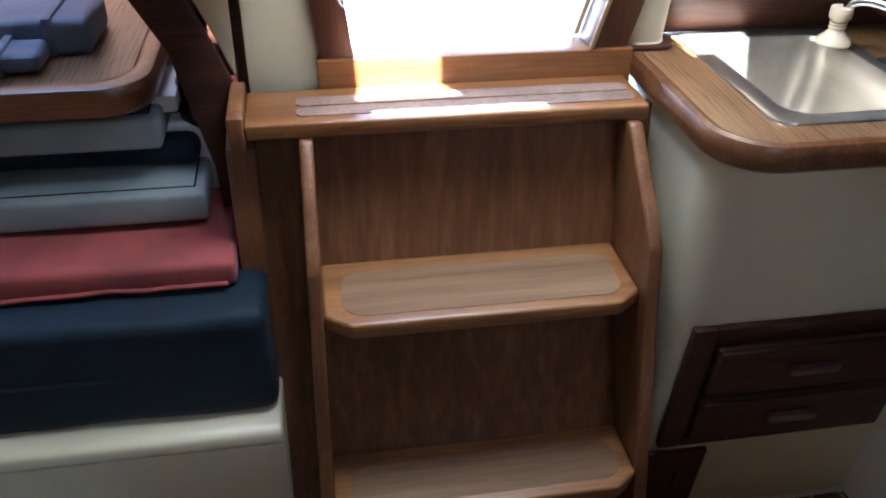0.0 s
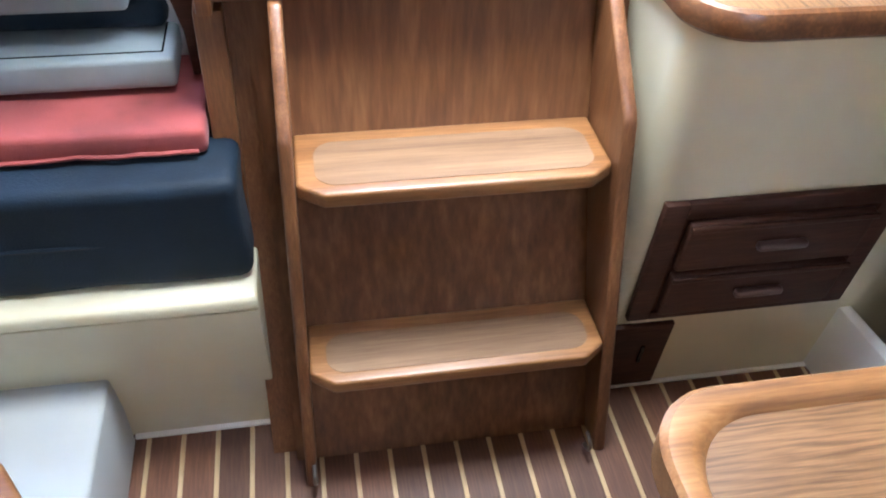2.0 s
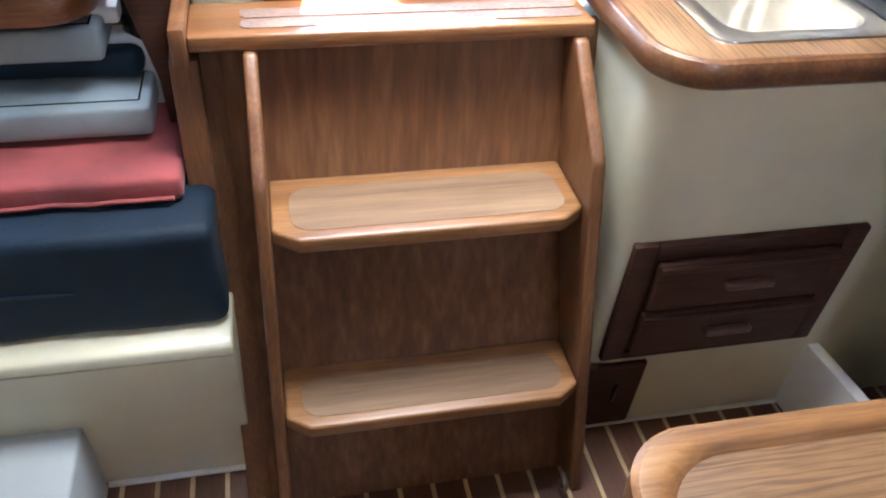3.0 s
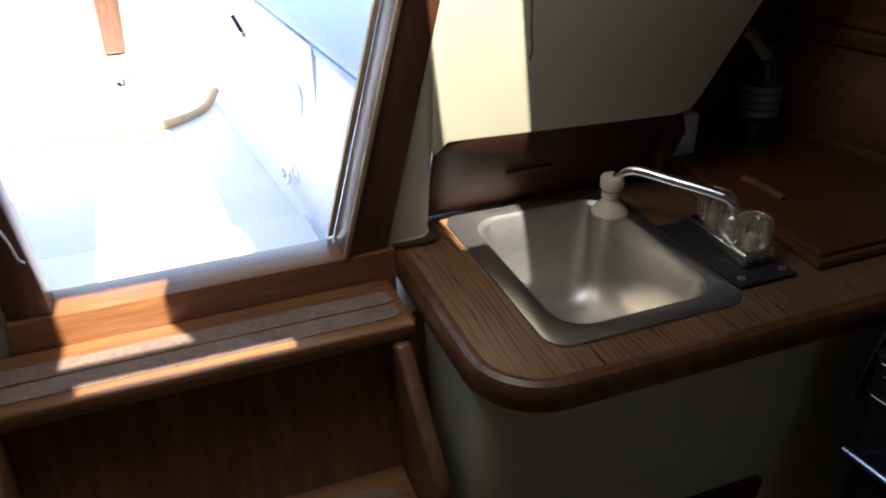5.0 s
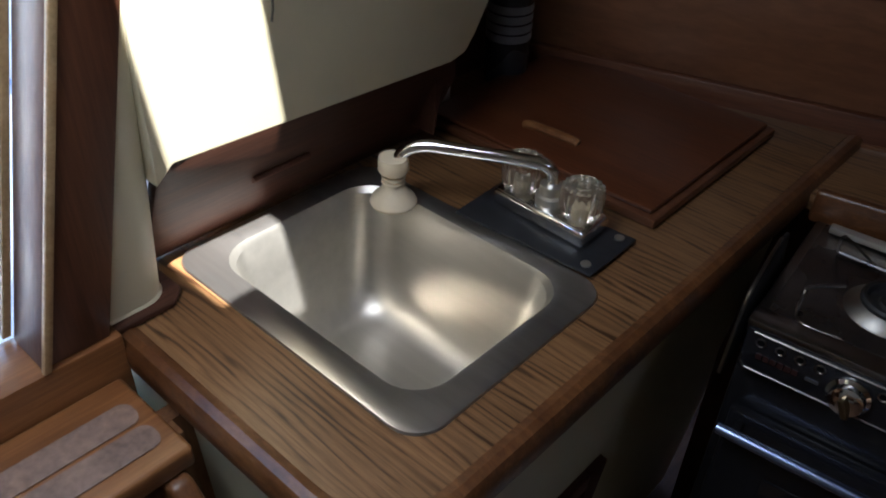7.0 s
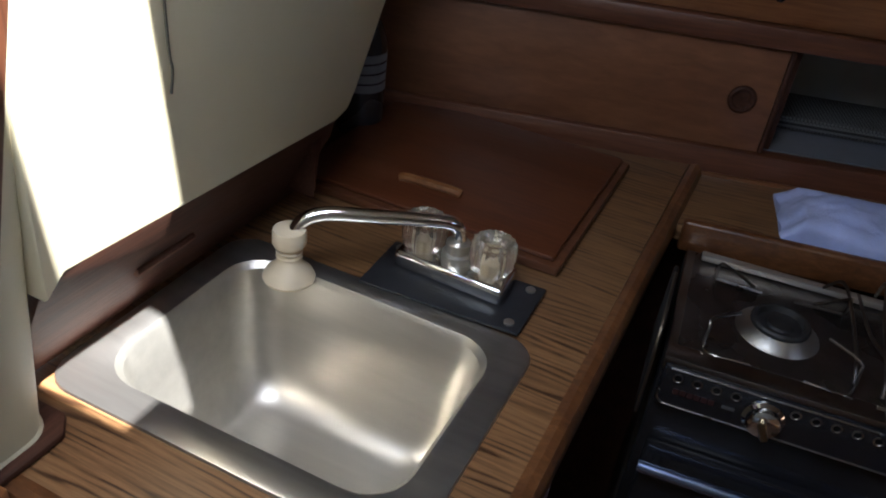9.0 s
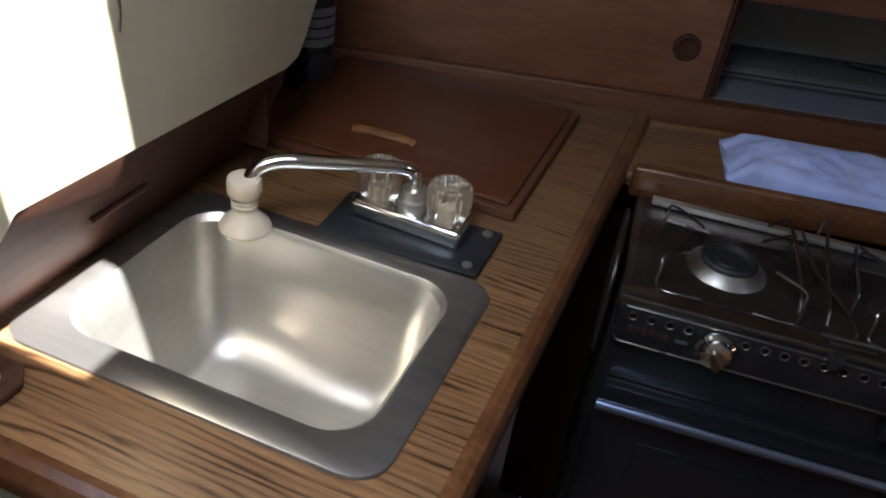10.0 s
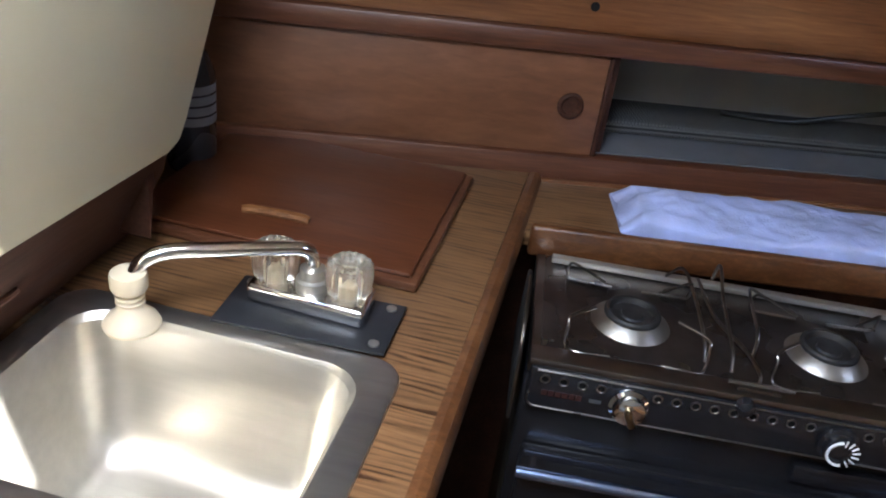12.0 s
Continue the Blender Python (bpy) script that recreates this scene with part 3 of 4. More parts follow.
# ---- splash board, cover board and outboard corner ----
board = thing("splash_board", "dark varnished teak splash board along the galley counter", "splash board")
sp = [(0.378, 0), (0.372, 0.145), (0.376, 0.158), (0.388, 0.164), (0.50, 0.167), (0.765, 0.157), (0.79, 0.150), (0.822, 0.10), (0.83, 0)]
part("board", slab([(x, 0.210 - 0.53 * h, C + 0.001 + h) for x, h in sp], (0, 0.012, 0.006), 0.003), TEAK_DARK, board)
part("finger_slot", tube([(0.50, 0.1695, C + 0.075), (0.58, 0.1695, C + 0.075)], 0.0045, 8), plain("worn_slot", (0.10, 0.040, 0.022), 0.7, 0, 0.3, 60, 0.1), board, "worn finger slot in the board")

cover = thing("cover_board", "teak cover board lying on the galley counter", "cover board")
part("board", box((0.838, -0.152, C + 0.001), (1.178, 0.235, C + 0.014), 0.004), wood("teak_cover_board", (0.055, 0.018, 0.008), (0.095, 0.034, 0.014), (0.15, 0.060, 0.026), (9, 0.5, 9), 0.4, 0.2), cover)
part("raised_panel", box((0.846, -0.142, C + 0.0145), (1.168, 0.229, C + 0.022), 0.005), wood("teak_cover_panel", (0.052, 0.014, 0.005), (0.088, 0.026, 0.009), (0.125, 0.042, 0.015), (9, 0.7, 9), 0.36, 0.3), cover)
part("handle", tube(curve_path([(0.912, 0.012, C + 0.024), (0.911, 0.022, C + 0.027), (0.908, 0.055, C + 0.028), (0.906, 0.088, C + 0.027), (0.905, 0.098, C + 0.024)]), 0.0065, 8), TEAK_X, cover, "worn teak finger grip")

# ---- galley front with its drawers ----
def galley_base():
    g = thing("galley_cabinet", "cream moulded galley cabinet with rounded corner under the counter", "cabinet")
    rings = []
    for z, yf, xi in ((0.0, -0.112, 0.335), (0.45, -0.157, 0.322), (0.872, -0.199, 0.316)):
        r = 0.055
        ring = [(1.28, 0.2, z), (xi, 0.2, z)]
        ring += [(xi + r - r * math.cos(radians(a)), yf + r - r * math.sin(radians(a)), z) for a in range(0, 91, 15)]
        ring += [(1.28, yf, z)]
        rings.append(ring)
    part("body", loft(rings, True, False), GEL, g)
    part("floor_bead", box((0.36, -0.122, 0.0), (0.86, -0.112, 0.008), 0.003), WHITE, g, "pale sealant bead")


galley_base()
TILT = pose(0, -0.112, 0, 5.7)
drawers = thing("drawer_unit", "dark stained teak drawer unit with two drawers", "drawers", m=pose(-0.008, -0.112, -0.012, 5.7))
part("face_frame", join(box((0.362, -0.012, 0.255), (0.405, 0.004, 0.565)), box((0.770, -0.012, 0.255), (0.812, 0.004, 0.565)), box((0.4052, -0.012, 0.530), (0.7698, 0.004, 0.565)), box((0.4052, -0.012, 0.255), (0.7698, 0.004, 0.276)), box((0.4052, -0.006, 0.276), (0.7698, 0.004, 0.53), 0)), TEAK_DARK, drawers)
for z0, z1 in ((0.408, 0.526), (0.282, 0.396)):
    d = part("drawer", box((0.412, -0.026, z0), (0.762, -0.0062, z1), 0.007, 3), TEAK_DARK, drawers)
    part("lip", box((0.412, -0.034, z1 - 0.012), (0.762, -0.0262, z1), 0.003), TEAK_DARK, d)
    zc = (z0 + z1) / 2 + 0.004
    part("handle", box((0.545, -0.044, zc - 0.008), (0.640, -0.0262, zc + 0.008), 0.006, 3), wood("worn_pull", (0.05, 0.022, 0.015), (0.08, 0.04, 0.03), (0.12, 0.065, 0.05), (0.6, 9, 9)), d, "worn teak pull")
vent = thing("access_panel", "small dark teak access panel near the sole", "panel", m=TILT)
part("panel", box((0.336, -0.010, 0.014), (0.462, 0.003, 0.218), 0.003), TEAK_DARK, vent)
part("latch", box((0.405, -0.016, 0.10), (0.414, -0.0102, 0.155), 0.003), BLACK, vent)

# ---- stove recess, shelf and stove ----
HULL = pose(0.814, -0.298, 0, 0, 0, 5.5)
SHELF = pose(1.068, -0.266, 0, 0, 0, 11)
locker = thing("stove_locker", "white moulded locker base under the stove", "locker", m=HULL)
part("base", join(box((0.03, -0.62, 0.0), (0.06, 0.19, 0.20), 0.006), box((0.0, -0.62, 0.185), (0.10, -0.10, 0.203), 0.006), box((0.0, -0.62, 0.0), (0.45, -0.585, 0.5), 0.004)), WHITE, locker)
part("back", box((0.42, -0.62, 0.0), (0.45, 0.10, 0.86), 0), TEAK_DARK, locker)

shelf = thing("galley_shelf", "laminate shelf behind the stove with a teak fiddle rail", "shelf", m=SHELF)
part("laminate_top", box((0.0168, -1.0, C - 0.034), (0.27, 0.040, C - 0.010), 0.002), LAM_Y, shelf)
part("fiddle_rail", box((0.0, -1.0, C - 0.042), (0.0165, 0.006, C + 0.006), 0.006, 3), NOSING, shelf)

SW = 0.52   # stove width
stove = thing("stove", "black and stainless two-burner gimballed galley stove", "stove", m=HULL)
part("oven_body", box((0.008, -SW, 0.42), (0.25, 0.0, 0.862), 0.004), BLACK, stove)
top_pan = part("hob", box((0.0, -SW, 0.862), (0.25, 0.0, 0.884), 0.003), DARKSTEEL, stove, "stainless hob tray")
part("hob_well", box((0.024, -SW + 0.012, 0.8845), (0.243, -0.012, 0.8865), 0.001), plain("dark_steel_hob", (0.10, 0.085, 0.078), 0.28, 0.9, 0.2, 50, 0.1), top_pan)
part("front_lip", box((-0.010, -SW, 0.880), (0.020, 0.0, 0.890), 0.003), DARKSTEEL, top_pan)
part("back_strip", box((0.222, -SW + 0.02, 0.887), (0.236, -0.02, 0.896), 0.002), plain("pale_steel_strip", (0.6, 0.58, 0.53), 0.35, 0.9), top_pan)
panel = part("control_panel", box((-0.012, -SW, 0.822), (0.0075, -0.004, 0.8795), 0.003), BLACK, stove)
for z in (0.8255, 0.8775):
    part("trim_line", tube([(-0.0125, -SW + 0.006, z), (-0.0125, -0.012, z)], 0.0012, 6), DARKSTEEL, panel)
part("trim_line", tube(curve_path([(-0.0125, -0.012, 0.8255), (-0.0125, -0.006, 0.832), (-0.0125, -0.0055, 0.842)]), 0.0012, 6), DARKSTEEL, panel)
for i in range(22):
    y = -0.022 - i * 0.0215
    if abs(y + 0.121) < 0.026 or abs(y + 0.358) < 0.026:
        continue
    part("vent_cup", lathe([(0.0047, 0.0002), (0.0047, -0.0004), (0.0010, -0.0005)], (-0.0122, y, 0.866), "X", 12), HOLE, panel)
    part("vent_hole", torus((-0.0125, y, 0.866), 0.0052, 0.0011, "X", 14), DARKSTEEL, panel)
for j, (yy, w) in enumerate(((-0.024, 0.006), (-0.032, 0.006), (-0.040, 0.006), (-0.048, 0.006), (-0.056, 0.006), (-0.064, 0.006))):
    part("lettering_bar", box((-0.0135, yy - 0.0032, 0.844), (-0.0122, yy + 0.0032, 0.851), 0), REDINK, panel)
part("lettering_bar", box((-0.0135, -0.090, 0.845), (-0.0122, -0.076, 0.849), 0), GREYINK, panel)


def dial(y, lit):
    d = part("knob", lathe([(0.023, 0), (0.023, -0.004), (0.019, -0.007), (0.018, -0.014), (0.010, -0.017), (0.003, -0.017)], (-0.0125, y, 0.850), "X", 30), CHROME if lit else BLACK, stove)
    if lit:
        part("grip", slab([(-0.029, y + 0.001, 0.861), (-0.029, y + 0.008, 0.857), (-0.029, y - 0.002, 0.834), (-0.029, y - 0.010, 0.838)], (-0.009, 0, 0), 0.003), BRASS, d, "worn brass-coloured grip")
        return
    arc = [(-0.0305, y + 0.016 * math.sin(radians(a)), 0.850 + 0.016 * math.cos(radians(a))) for a in range(10, 200, 10)]
    part("mark", tube(arc, 0.0018, 6), WHITEINK, d, "white arc marking")
    for a in range(215, 360, 24):
        s, c = math.sin(radians(a)), math.cos(radians(a))
        part("mark", tube([(-0.0305, y + 0.011 * s, 0.850 + 0.011 * c), (-0.0305, y + 0.019 * s, 0.850 + 0.019 * c)], 0.0011, 5), WHITEINK, d, "white tick marking")


dial(-0.121, True)
dial(-0.358, False)
part("igniter", lathe([(0.011, 0), (0.010, -0.010), (0.004, -0.013)], (-0.011, -0.245, 0.879), "X", 16), BLACK, stove)
door = part("oven_door", box((-0.008, -SW, 0.43), (0.0075, -0.012, 0.755), 0.006), BLACK, stove)
part("oven_window", box((-0.0105, -SW + 0.07, 0.50), (-0.0075, -0.075, 0.67), 0.001), plain("dark_oven_glass", (0.01, 0.01, 0.012), 0.06, 0, 0.1, 10, 0), door, "dark glass window")
part("handle", tube([(-0.032, -SW + 0.01, 0.738), (-0.032, -0.010, 0.738)], 0.0075, 12), plain("satin_steel_bar", (0.30, 0.38, 0.58), 0.25, 1.0, 0.03, 30, 0), door, "steel bar handle")
for y in (-0.03, -SW + 0.03):
    part("handle_post", tube([(-0.03, y, 0.738), (-0.006, y, 0.738)], 0.005, 8), BLACK, door)
part("plaque", box((-0.0030, -0.45, 0.775), (0.0075, -0.33, 0.800), 0.001), BLACK, stove, "grey maker's plate with worn lettering")
for y in (0.008,):
    part("gimbal_plate", slab([(-0.012, y, 0.800), (0.02, y, 0.90), (0.10, y, 0.93), (0.13, y, 0.925), (0.17, y, 0.80)], (0, 0.006, 0), 0.003), IRON, stove, "dark gimbal side plate")
    part("gimbal_rim", tube(curve_path([(-0.012, y + 0.003, 0.800), (0.0, y + 0.003, 0.86), (0.02, y + 0.003, 0.902), (0.06, y + 0.003, 0.922), (0.10, y + 0.003, 0.932)]), 0.0022, 8), DARKSTEEL, stove)


def burner(x, y):
    b = part("burner", lathe([(0.050, 0), (0.049, 0.002), (0.035, 0.012), (0.031, 0.010)], (x, y, 0.8865), n=32), plain("steel_burner_ring", (0.36, 0.34, 0.31), 0.42, 1.0, 0.1, 60, 0.05), stove)
    part("cap", lathe([(0.0345, 0.004), (0.0355, 0.016), (0.033, 0.019), (0.029, 0.019), (0.026, 0.012), (0.016, 0.011), (0.014, 0.014), (0.003, 0.014)], (x, y, 0.8865), n=32), IRON, b, "matt black burner cap")
    for s in (-1, 1):
        pts = [(x - 0.085, y + s * 0.030, 0.889), (x - 0.088, y + s * 0.070, 0.889), (x - 0.075, y + s * 0.082, 0.889), (x - 0.070, y + s * 0.082, 0.912), (x - 0.060, y + s * 0.080, 0.920), (x - 0.030, y + s * 0.050, 0.918)]
        part("pan_support", tube(curve_path(pts, 4), 0.0019, 6), DARKSTEEL, b, "bent steel pan support")
        pts = [(x + 0.075, y + s * 0.020, 0.889), (x + 0.078, y + s * 0.070, 0.889), (x + 0.078, y + s * 0.080, 0.892), (x + 0.074, y + s * 0.080, 0.914), (x + 0.062, y + s * 0.070, 0.920), (x + 0.035, y + s * 0.036, 0.917)]
        part("pan_support", tube(curve_path(pts, 4), 0.0019, 6), DARKSTEEL, b, "bent steel pan support")
    return b


burner(0.106, -0.122)
burner(0.106, -0.364)
for pts in ([(0.035, -0.236, 0.888), (0.06, -0.236, 0.905), (0.16, -0.240, 0.912), (0.215, -0.240, 0.930), (0.232, -0.240, 0.900)],
            [(0.045, -0.206, 0.889), (0.075, -0.205, 0.905), (0.17, -0.200, 0.916), (0.205, -0.190, 0.922), (0.222, -0.176, 0.898)],
            [(0.012, -0.262, 0.892), (0.022, -0.262, 0.902), (0.060, -0.252, 0.905), (0.120, -0.224, 0.908), (0.200, -0.212, 0.914)],
            [(0.075, -0.268, 0.889), (0.082, -0.268, 0.914), (0.130, -0.268, 0.924), (0.180, -0.275, 0.922), (0.200, -0.300, 0.905)]):
    part("grate_wire", tube(curve_path(pts), 0.0023, 6), DARKSTEEL, stove, "bent dark steel wire of the grate")
part("latch", join(box((-0.002, -0.285, 0.8905), (0.014, -0.235, 0.895), 0.001), tube([(0.006, -0.300, 0.896), (0.006, -0.225, 0.896)], 0.0025, 6)), DARKSTEEL, stove, "small steel lid latch")


def towel():
    nx, ny = 48, 130
    bm = bmesh.new()
    grid = []
    for j in range(ny + 1):
        row = []
        y = -0.130 - 0.46 * j / ny
        jj = j * 60 / ny
        for i in range(nx + 1):
            u = i / nx
            half = 0.070 + 0.008 * noise.noise(Vector((jj * 0.12, 2, 0)))
            a = math.pi * u
            x = 0.105 - half * math.cos(a) + 0.012 * noise.noise(Vector((jj * 0.09, 7, 1)))
            end = min(1.0, jj / 5.0 + 0.25)
            z = C - 0.0095 + 0.034 * end * (abs(math.sin(a)) ** 0.32) * (1 + 0.38 * noise.noise(Vector((x * 9, y * 6, 0))) + 0.10 * noise.noise(Vector((x * 30, y * 18, 8)))) + 0.0035 * noise.noise(Vector((x * 55, y * 40, 3))) * math.sin(a) + 0.0010 * noise.noise(Vector((x * 160, y * 130, 6))) * math.sin(a)
            row.append(bm.verts.new((x, y + 0.014 * noise.noise(Vector((u * 4, jj * 0.01, 5))) * (jj < 8), max(z, C - 0.0095))))
        grid.append(row)
    for a, b in zip(grid, grid[1:]):
        for i in range(nx):
            bm.faces.new((a[i], a[i + 1], b[i + 1], b[i]))
    bm.faces.new([r[0] for r in grid] + [r[-1] for r in grid[::-1]])
    bm.faces.new(grid[0])
    bm.faces.new(grid[-1])
    ob = solo("towel", bm, TOWEL, "pale blue terry towel folded on the galley shelf", "towel")
    ob.matrix_basis = SHELF
    return ob


towel()

# ---- sliding-door locker above the shelf ----
TEAK_RED = wood("reddish_teak_rail", (0.055, 0.018, 0.008), (0.105, 0.036, 0.016), (0.165, 0.066, 0.030), (9, 0.5, 9), 0.42, 0.2)
CAB = pose(1.270, -0.245, 0, 0, 0, 16.5)
cab = thing("galley_locker", "teak locker with one sliding door open, grey lining inside", "locker", m=CAB)
part("lower_rail", box((0.0, -1.1, C - 0.040), (0.030, 0.62, C + 0.034), 0.004), TEAK_RED, cab)
part("bottom_step", box((-0.010, -1.1, C - 0.040), (-0.0005, 0.02, C - 0.005), 0.003), TEAK_Y, cab)
sd = part("sliding_door", box((0.010, -0.078, C + 0.0342), (0.020, 0.62, C + 0.200), 0.002), wood("teak_door_panel", (0.09, 0.034, 0.015), (0.15, 0.060, 0.026), (0.21, 0.088, 0.040), (9, 0.7, 3), 0.4, 0.2), cab)
part("door_edge", box((0.008, -0.086, C + 0.0342), (0.022, -0.0785, C + 0.200), 0.002), TEAK_DARK, sd)
part("finger_pull", torus((0.009, -0.030, C + 0.115), 0.017, 0.0045, "X"), TEAK_DARK, sd, "dark turned finger ring")
part("finger_cup", lathe([(0.015, 0), (0.014, 0.002), (0.006, 0.003)], (0.0085, -0.030, C + 0.115), "X", 20), TEAK_DARK, sd)
part("upper_rail", box((-0.006, -1.1, C + 0.2005), (0.030, 0.62, C + 0.232), 0.005), TEAK_RED, cab)
up = part("upper_board", box((0.008, -1.1, C + 0.2325), (0.030, 0.62, C + 0.50), 0.003), TEAK_Y, cab)
part("hole", lathe([(0.007, 0), (0.007, 0.0015), (0.002, 0.0017)], (0.0065, -0.036, C + 0.270), "X", 14), BLACK, up)
part("catch", box((-0.004, -0.32, C + 0.325), (0.0078, -0.27, C + 0.345), 0.003), TEAK_DARK, up)
part("trim_strip", box((-0.012, -1.1, C + 0.345), (0.0078, -0.36, C + 0.36), 0.003), TEAK_X, up)
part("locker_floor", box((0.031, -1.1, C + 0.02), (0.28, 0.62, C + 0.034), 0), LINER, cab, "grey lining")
part("locker_back", slab([(0.25, -1.1, C + 0.034), (0.26, -1.1, C + 0.034), (0.42, -1.1, C + 0.50), (0.40, -1.1, C + 0.50)], (0, 1.72, 0), 0), plain("grey_hull_lining", (0.30, 0.305, 0.30), 0.6, 0, 0.12, 12, 0.1), cab, "grey painted hull lining")
part("locker_end", box((0.031, -0.10, C + 0.034), (0.16, -0.09, C + 0.23), 0), TEAK_DARK, cab)
mesh_strip = part("mesh_pad", box((0.12, -1.0, C + 0.0345), (0.245, -0.10, C + 0.060), 0.008), netting("black_mesh"), cab, "dark mesh non-slip mat")
part("cable", tube(curve_path([(0.20, -0.36, C + 0.066), (0.19, -0.43, C + 0.065), (0.185, -0.50, C + 0.068), (0.185, -0.60, C + 0.088), (0.2, -0.8, C + 0.115)]), 0.005, 8), CABLE, cab, "black cable")

bottle = thing("spray_bottle", "dim bottle with a pale striped label in the galley corner", "bottle")
part("body", lathe([(0.032, 0), (0.035, 0.01), (0.035, 0.14), (0.024, 0.17), (0.012, 0.185), (0.012, 0.20), (0.003, 0.20)], (1.042, 0.243, C + 0.0005), n=20), plain("dark_bottle", (0.02, 0.02, 0.022), 0.25, 0, 0.1, 20, 0), bottle)
for i in range(4):
    part("label_stripe", lathe([(0.0352, 0.072 + i * 0.015), (0.0356, 0.073 + i * 0.015), (0.0356, 0.083 + i * 0.015), (0.0352, 0.084 + i * 0.015)], (1.042, 0.243, C + 0.0005), n=20), plain("grey_label", (0.16, 0.16, 0.165), 0.6, 0, 0.2, 40, 0), bottle)

part("trigger", tube(curve_path([(1.052, 0.236, C + 0.150), (1.030, 0.236, C + 0.180), (0.992, 0.236, C + 0.222), (0.975, 0.238, C + 0.232)]), 0.0095, 8), plain("dim_plastic", (0.22, 0.20, 0.15), 0.5), bottle, "pale plastic trigger lever")

# ---- berth with its stack ----
berth = thing("quarter_berth", "cream moulded quarter berth base with a rounded lip", "berth base")
part("base", slab([(-1.4, y, z) for y, z in ((-0.100, 0), (-0.1715, 0.3898), (0.86, 0.3898), (0.86, 0))], (1.0745, 0, 0), 0.004), GEL, berth)
part("lip", slab([(-1.4, y, z) for y, z in ((-0.172, 0.390), (-0.168, 0.412), (-0.153, 0.42), (0.86, 0.42), (0.86, 0.390))], (1.075, 0, 0), 0.006, 3), GEL, berth, "paler rounded lip")
solo("trim_berth_bead", box((-0.61, -0.112, -0.001), (-0.326, -0.099, 0.007), 0.003), WHITE, "pale sealant bead at the sole", "trim", kind="structure")
solo("step_box", box((-1.35, -0.95, 0), (-0.607, -0.112, 0.222), 0.010, 3), STEPBOX, "low white moulded step box on the sole", "box")
seat = thing("settee", "teak settee with a rounded front corner beside the step box", "settee")
part("seat_board", slab([(-0.652, -0.455, 0.42), (-0.600, -0.535, 0.42), (-0.585, -0.60, 0.42), (-0.585, -0.945, 0.42), (-1.34, -0.945, 0.42), (-1.34, -0.455, 0.42)], (0, 0, 0.03), 0.008, 3), TEAK_X, seat)
part("front_panel", box((-1.33, -0.93, 0.2225), (-0.75, -0.60, 0.4195), 0.003), TEAK_V, seat)
blue = thing("berth_cushion", "navy vinyl berth cushion with a piped seam", "cushion")
part("cushion", fine_box((-1.36, -0.128, 0.421), (-0.332, 0.80, 0.622), 0.022, 14, 0.007, 7), NAVY, blue)
part("piping", tube([(-1.35 + 0.04 * i, -0.1235 + 0.004 * noise.noise(Vector((i * 0.7, 0, 0))), 0.517 + 0.003 * noise.noise(Vector((i * 0.5, 3, 0)))) for i in range(25)], 0.0045, 6), NAVY, blue)
red = thing("red_cushion", "faded red canvas cushion with seamed edge", "cushion")
part("cushion", fine_box((-1.3, -0.050, 0.625), (-0.376, 0.72, 0.672), 0.012, 12, 0.006, 6, 2.0), RED, red)
part("seam", tube([(-1.29 + 0.03 * i, -0.0535 + 0.004 * noise.noise(Vector((i * 0.6, 9, 0))), 0.634 + 0.003 * noise.noise(Vector((i * 0.4, 5, 0)))) for i in range(31)], 0.004, 6), RED, red)
for x1, y0, z0, z1, lab in ((-0.420, 0.060, 0.682, 0.736, "grey plastic case lying on the red cushion"), (-0.478, 0.100, 0.796, 0.850, "pale grey folded board under the chart table")):
    g = thing("grey_case", lab, "case")
    part("shell", box((x1 - 0.75, y0, z0), (x1, y0 + 0.4, z1), 0.010, 3), GREYCASE, g)
    part("groove", join(box((x1 - 0.74, y0 + 0.022, z1 - 0.0006), (x1 - 0.016, y0 + 0.025, z1 + 0.0008), 0), box((x1 - 0.019, y0 + 0.0252, z1 - 0.0006), (x1 - 0.016, y0 + 0.33, z1 + 0.0008), 0)), BLACK, g)
# dark body added to fill the shaded gap between the two cases
solo("gap_filler", fine_box((-1.1, 0.150, 0.741), (-0.43, 0.46, 0.788), 0.02, 6, 0.006, 8), NAVY, "dark filler added for the shaded gap between the grey cases", "bag")

chart = thing("chart_table", "oak-look laminate chart table with a thick rounded teak edge", "table")
part("top", loft([rounded(-1.25, 0.112, -0.515, 0.70, 0.05, 0.898), rounded(-1.25, 0.112, -0.515, 0.70, 0.05, 0.907)]), LAM_Y, chart)
rim_o, rim_i = (lambda z, g: rounded(-1.28 - g, 0.078 - g, -0.480 + g, 0.73 + g, 0.08, z, 8)), None
part("edge", loft([rim_o(0.862, -0.012), rim_o(0.865, -0.003), rim_o(0.877, 0.002), rim_o(0.899, 0.002), rim_o(0.910, -0.003), rim_o(0.914, -0.014), rim_o(0.913, -0.026), rim_o(0.906, -0.034)], True, False), TEAK_X, chart, "varnished teak edge")
part("underside", loft([rounded(-1.27, 0.09, -0.492, 0.72, 0.07, 0.863), rounded(-1.27, 0.09, -0.492, 0.72, 0.07, 0.897)]), TEAK_DARK, chart)
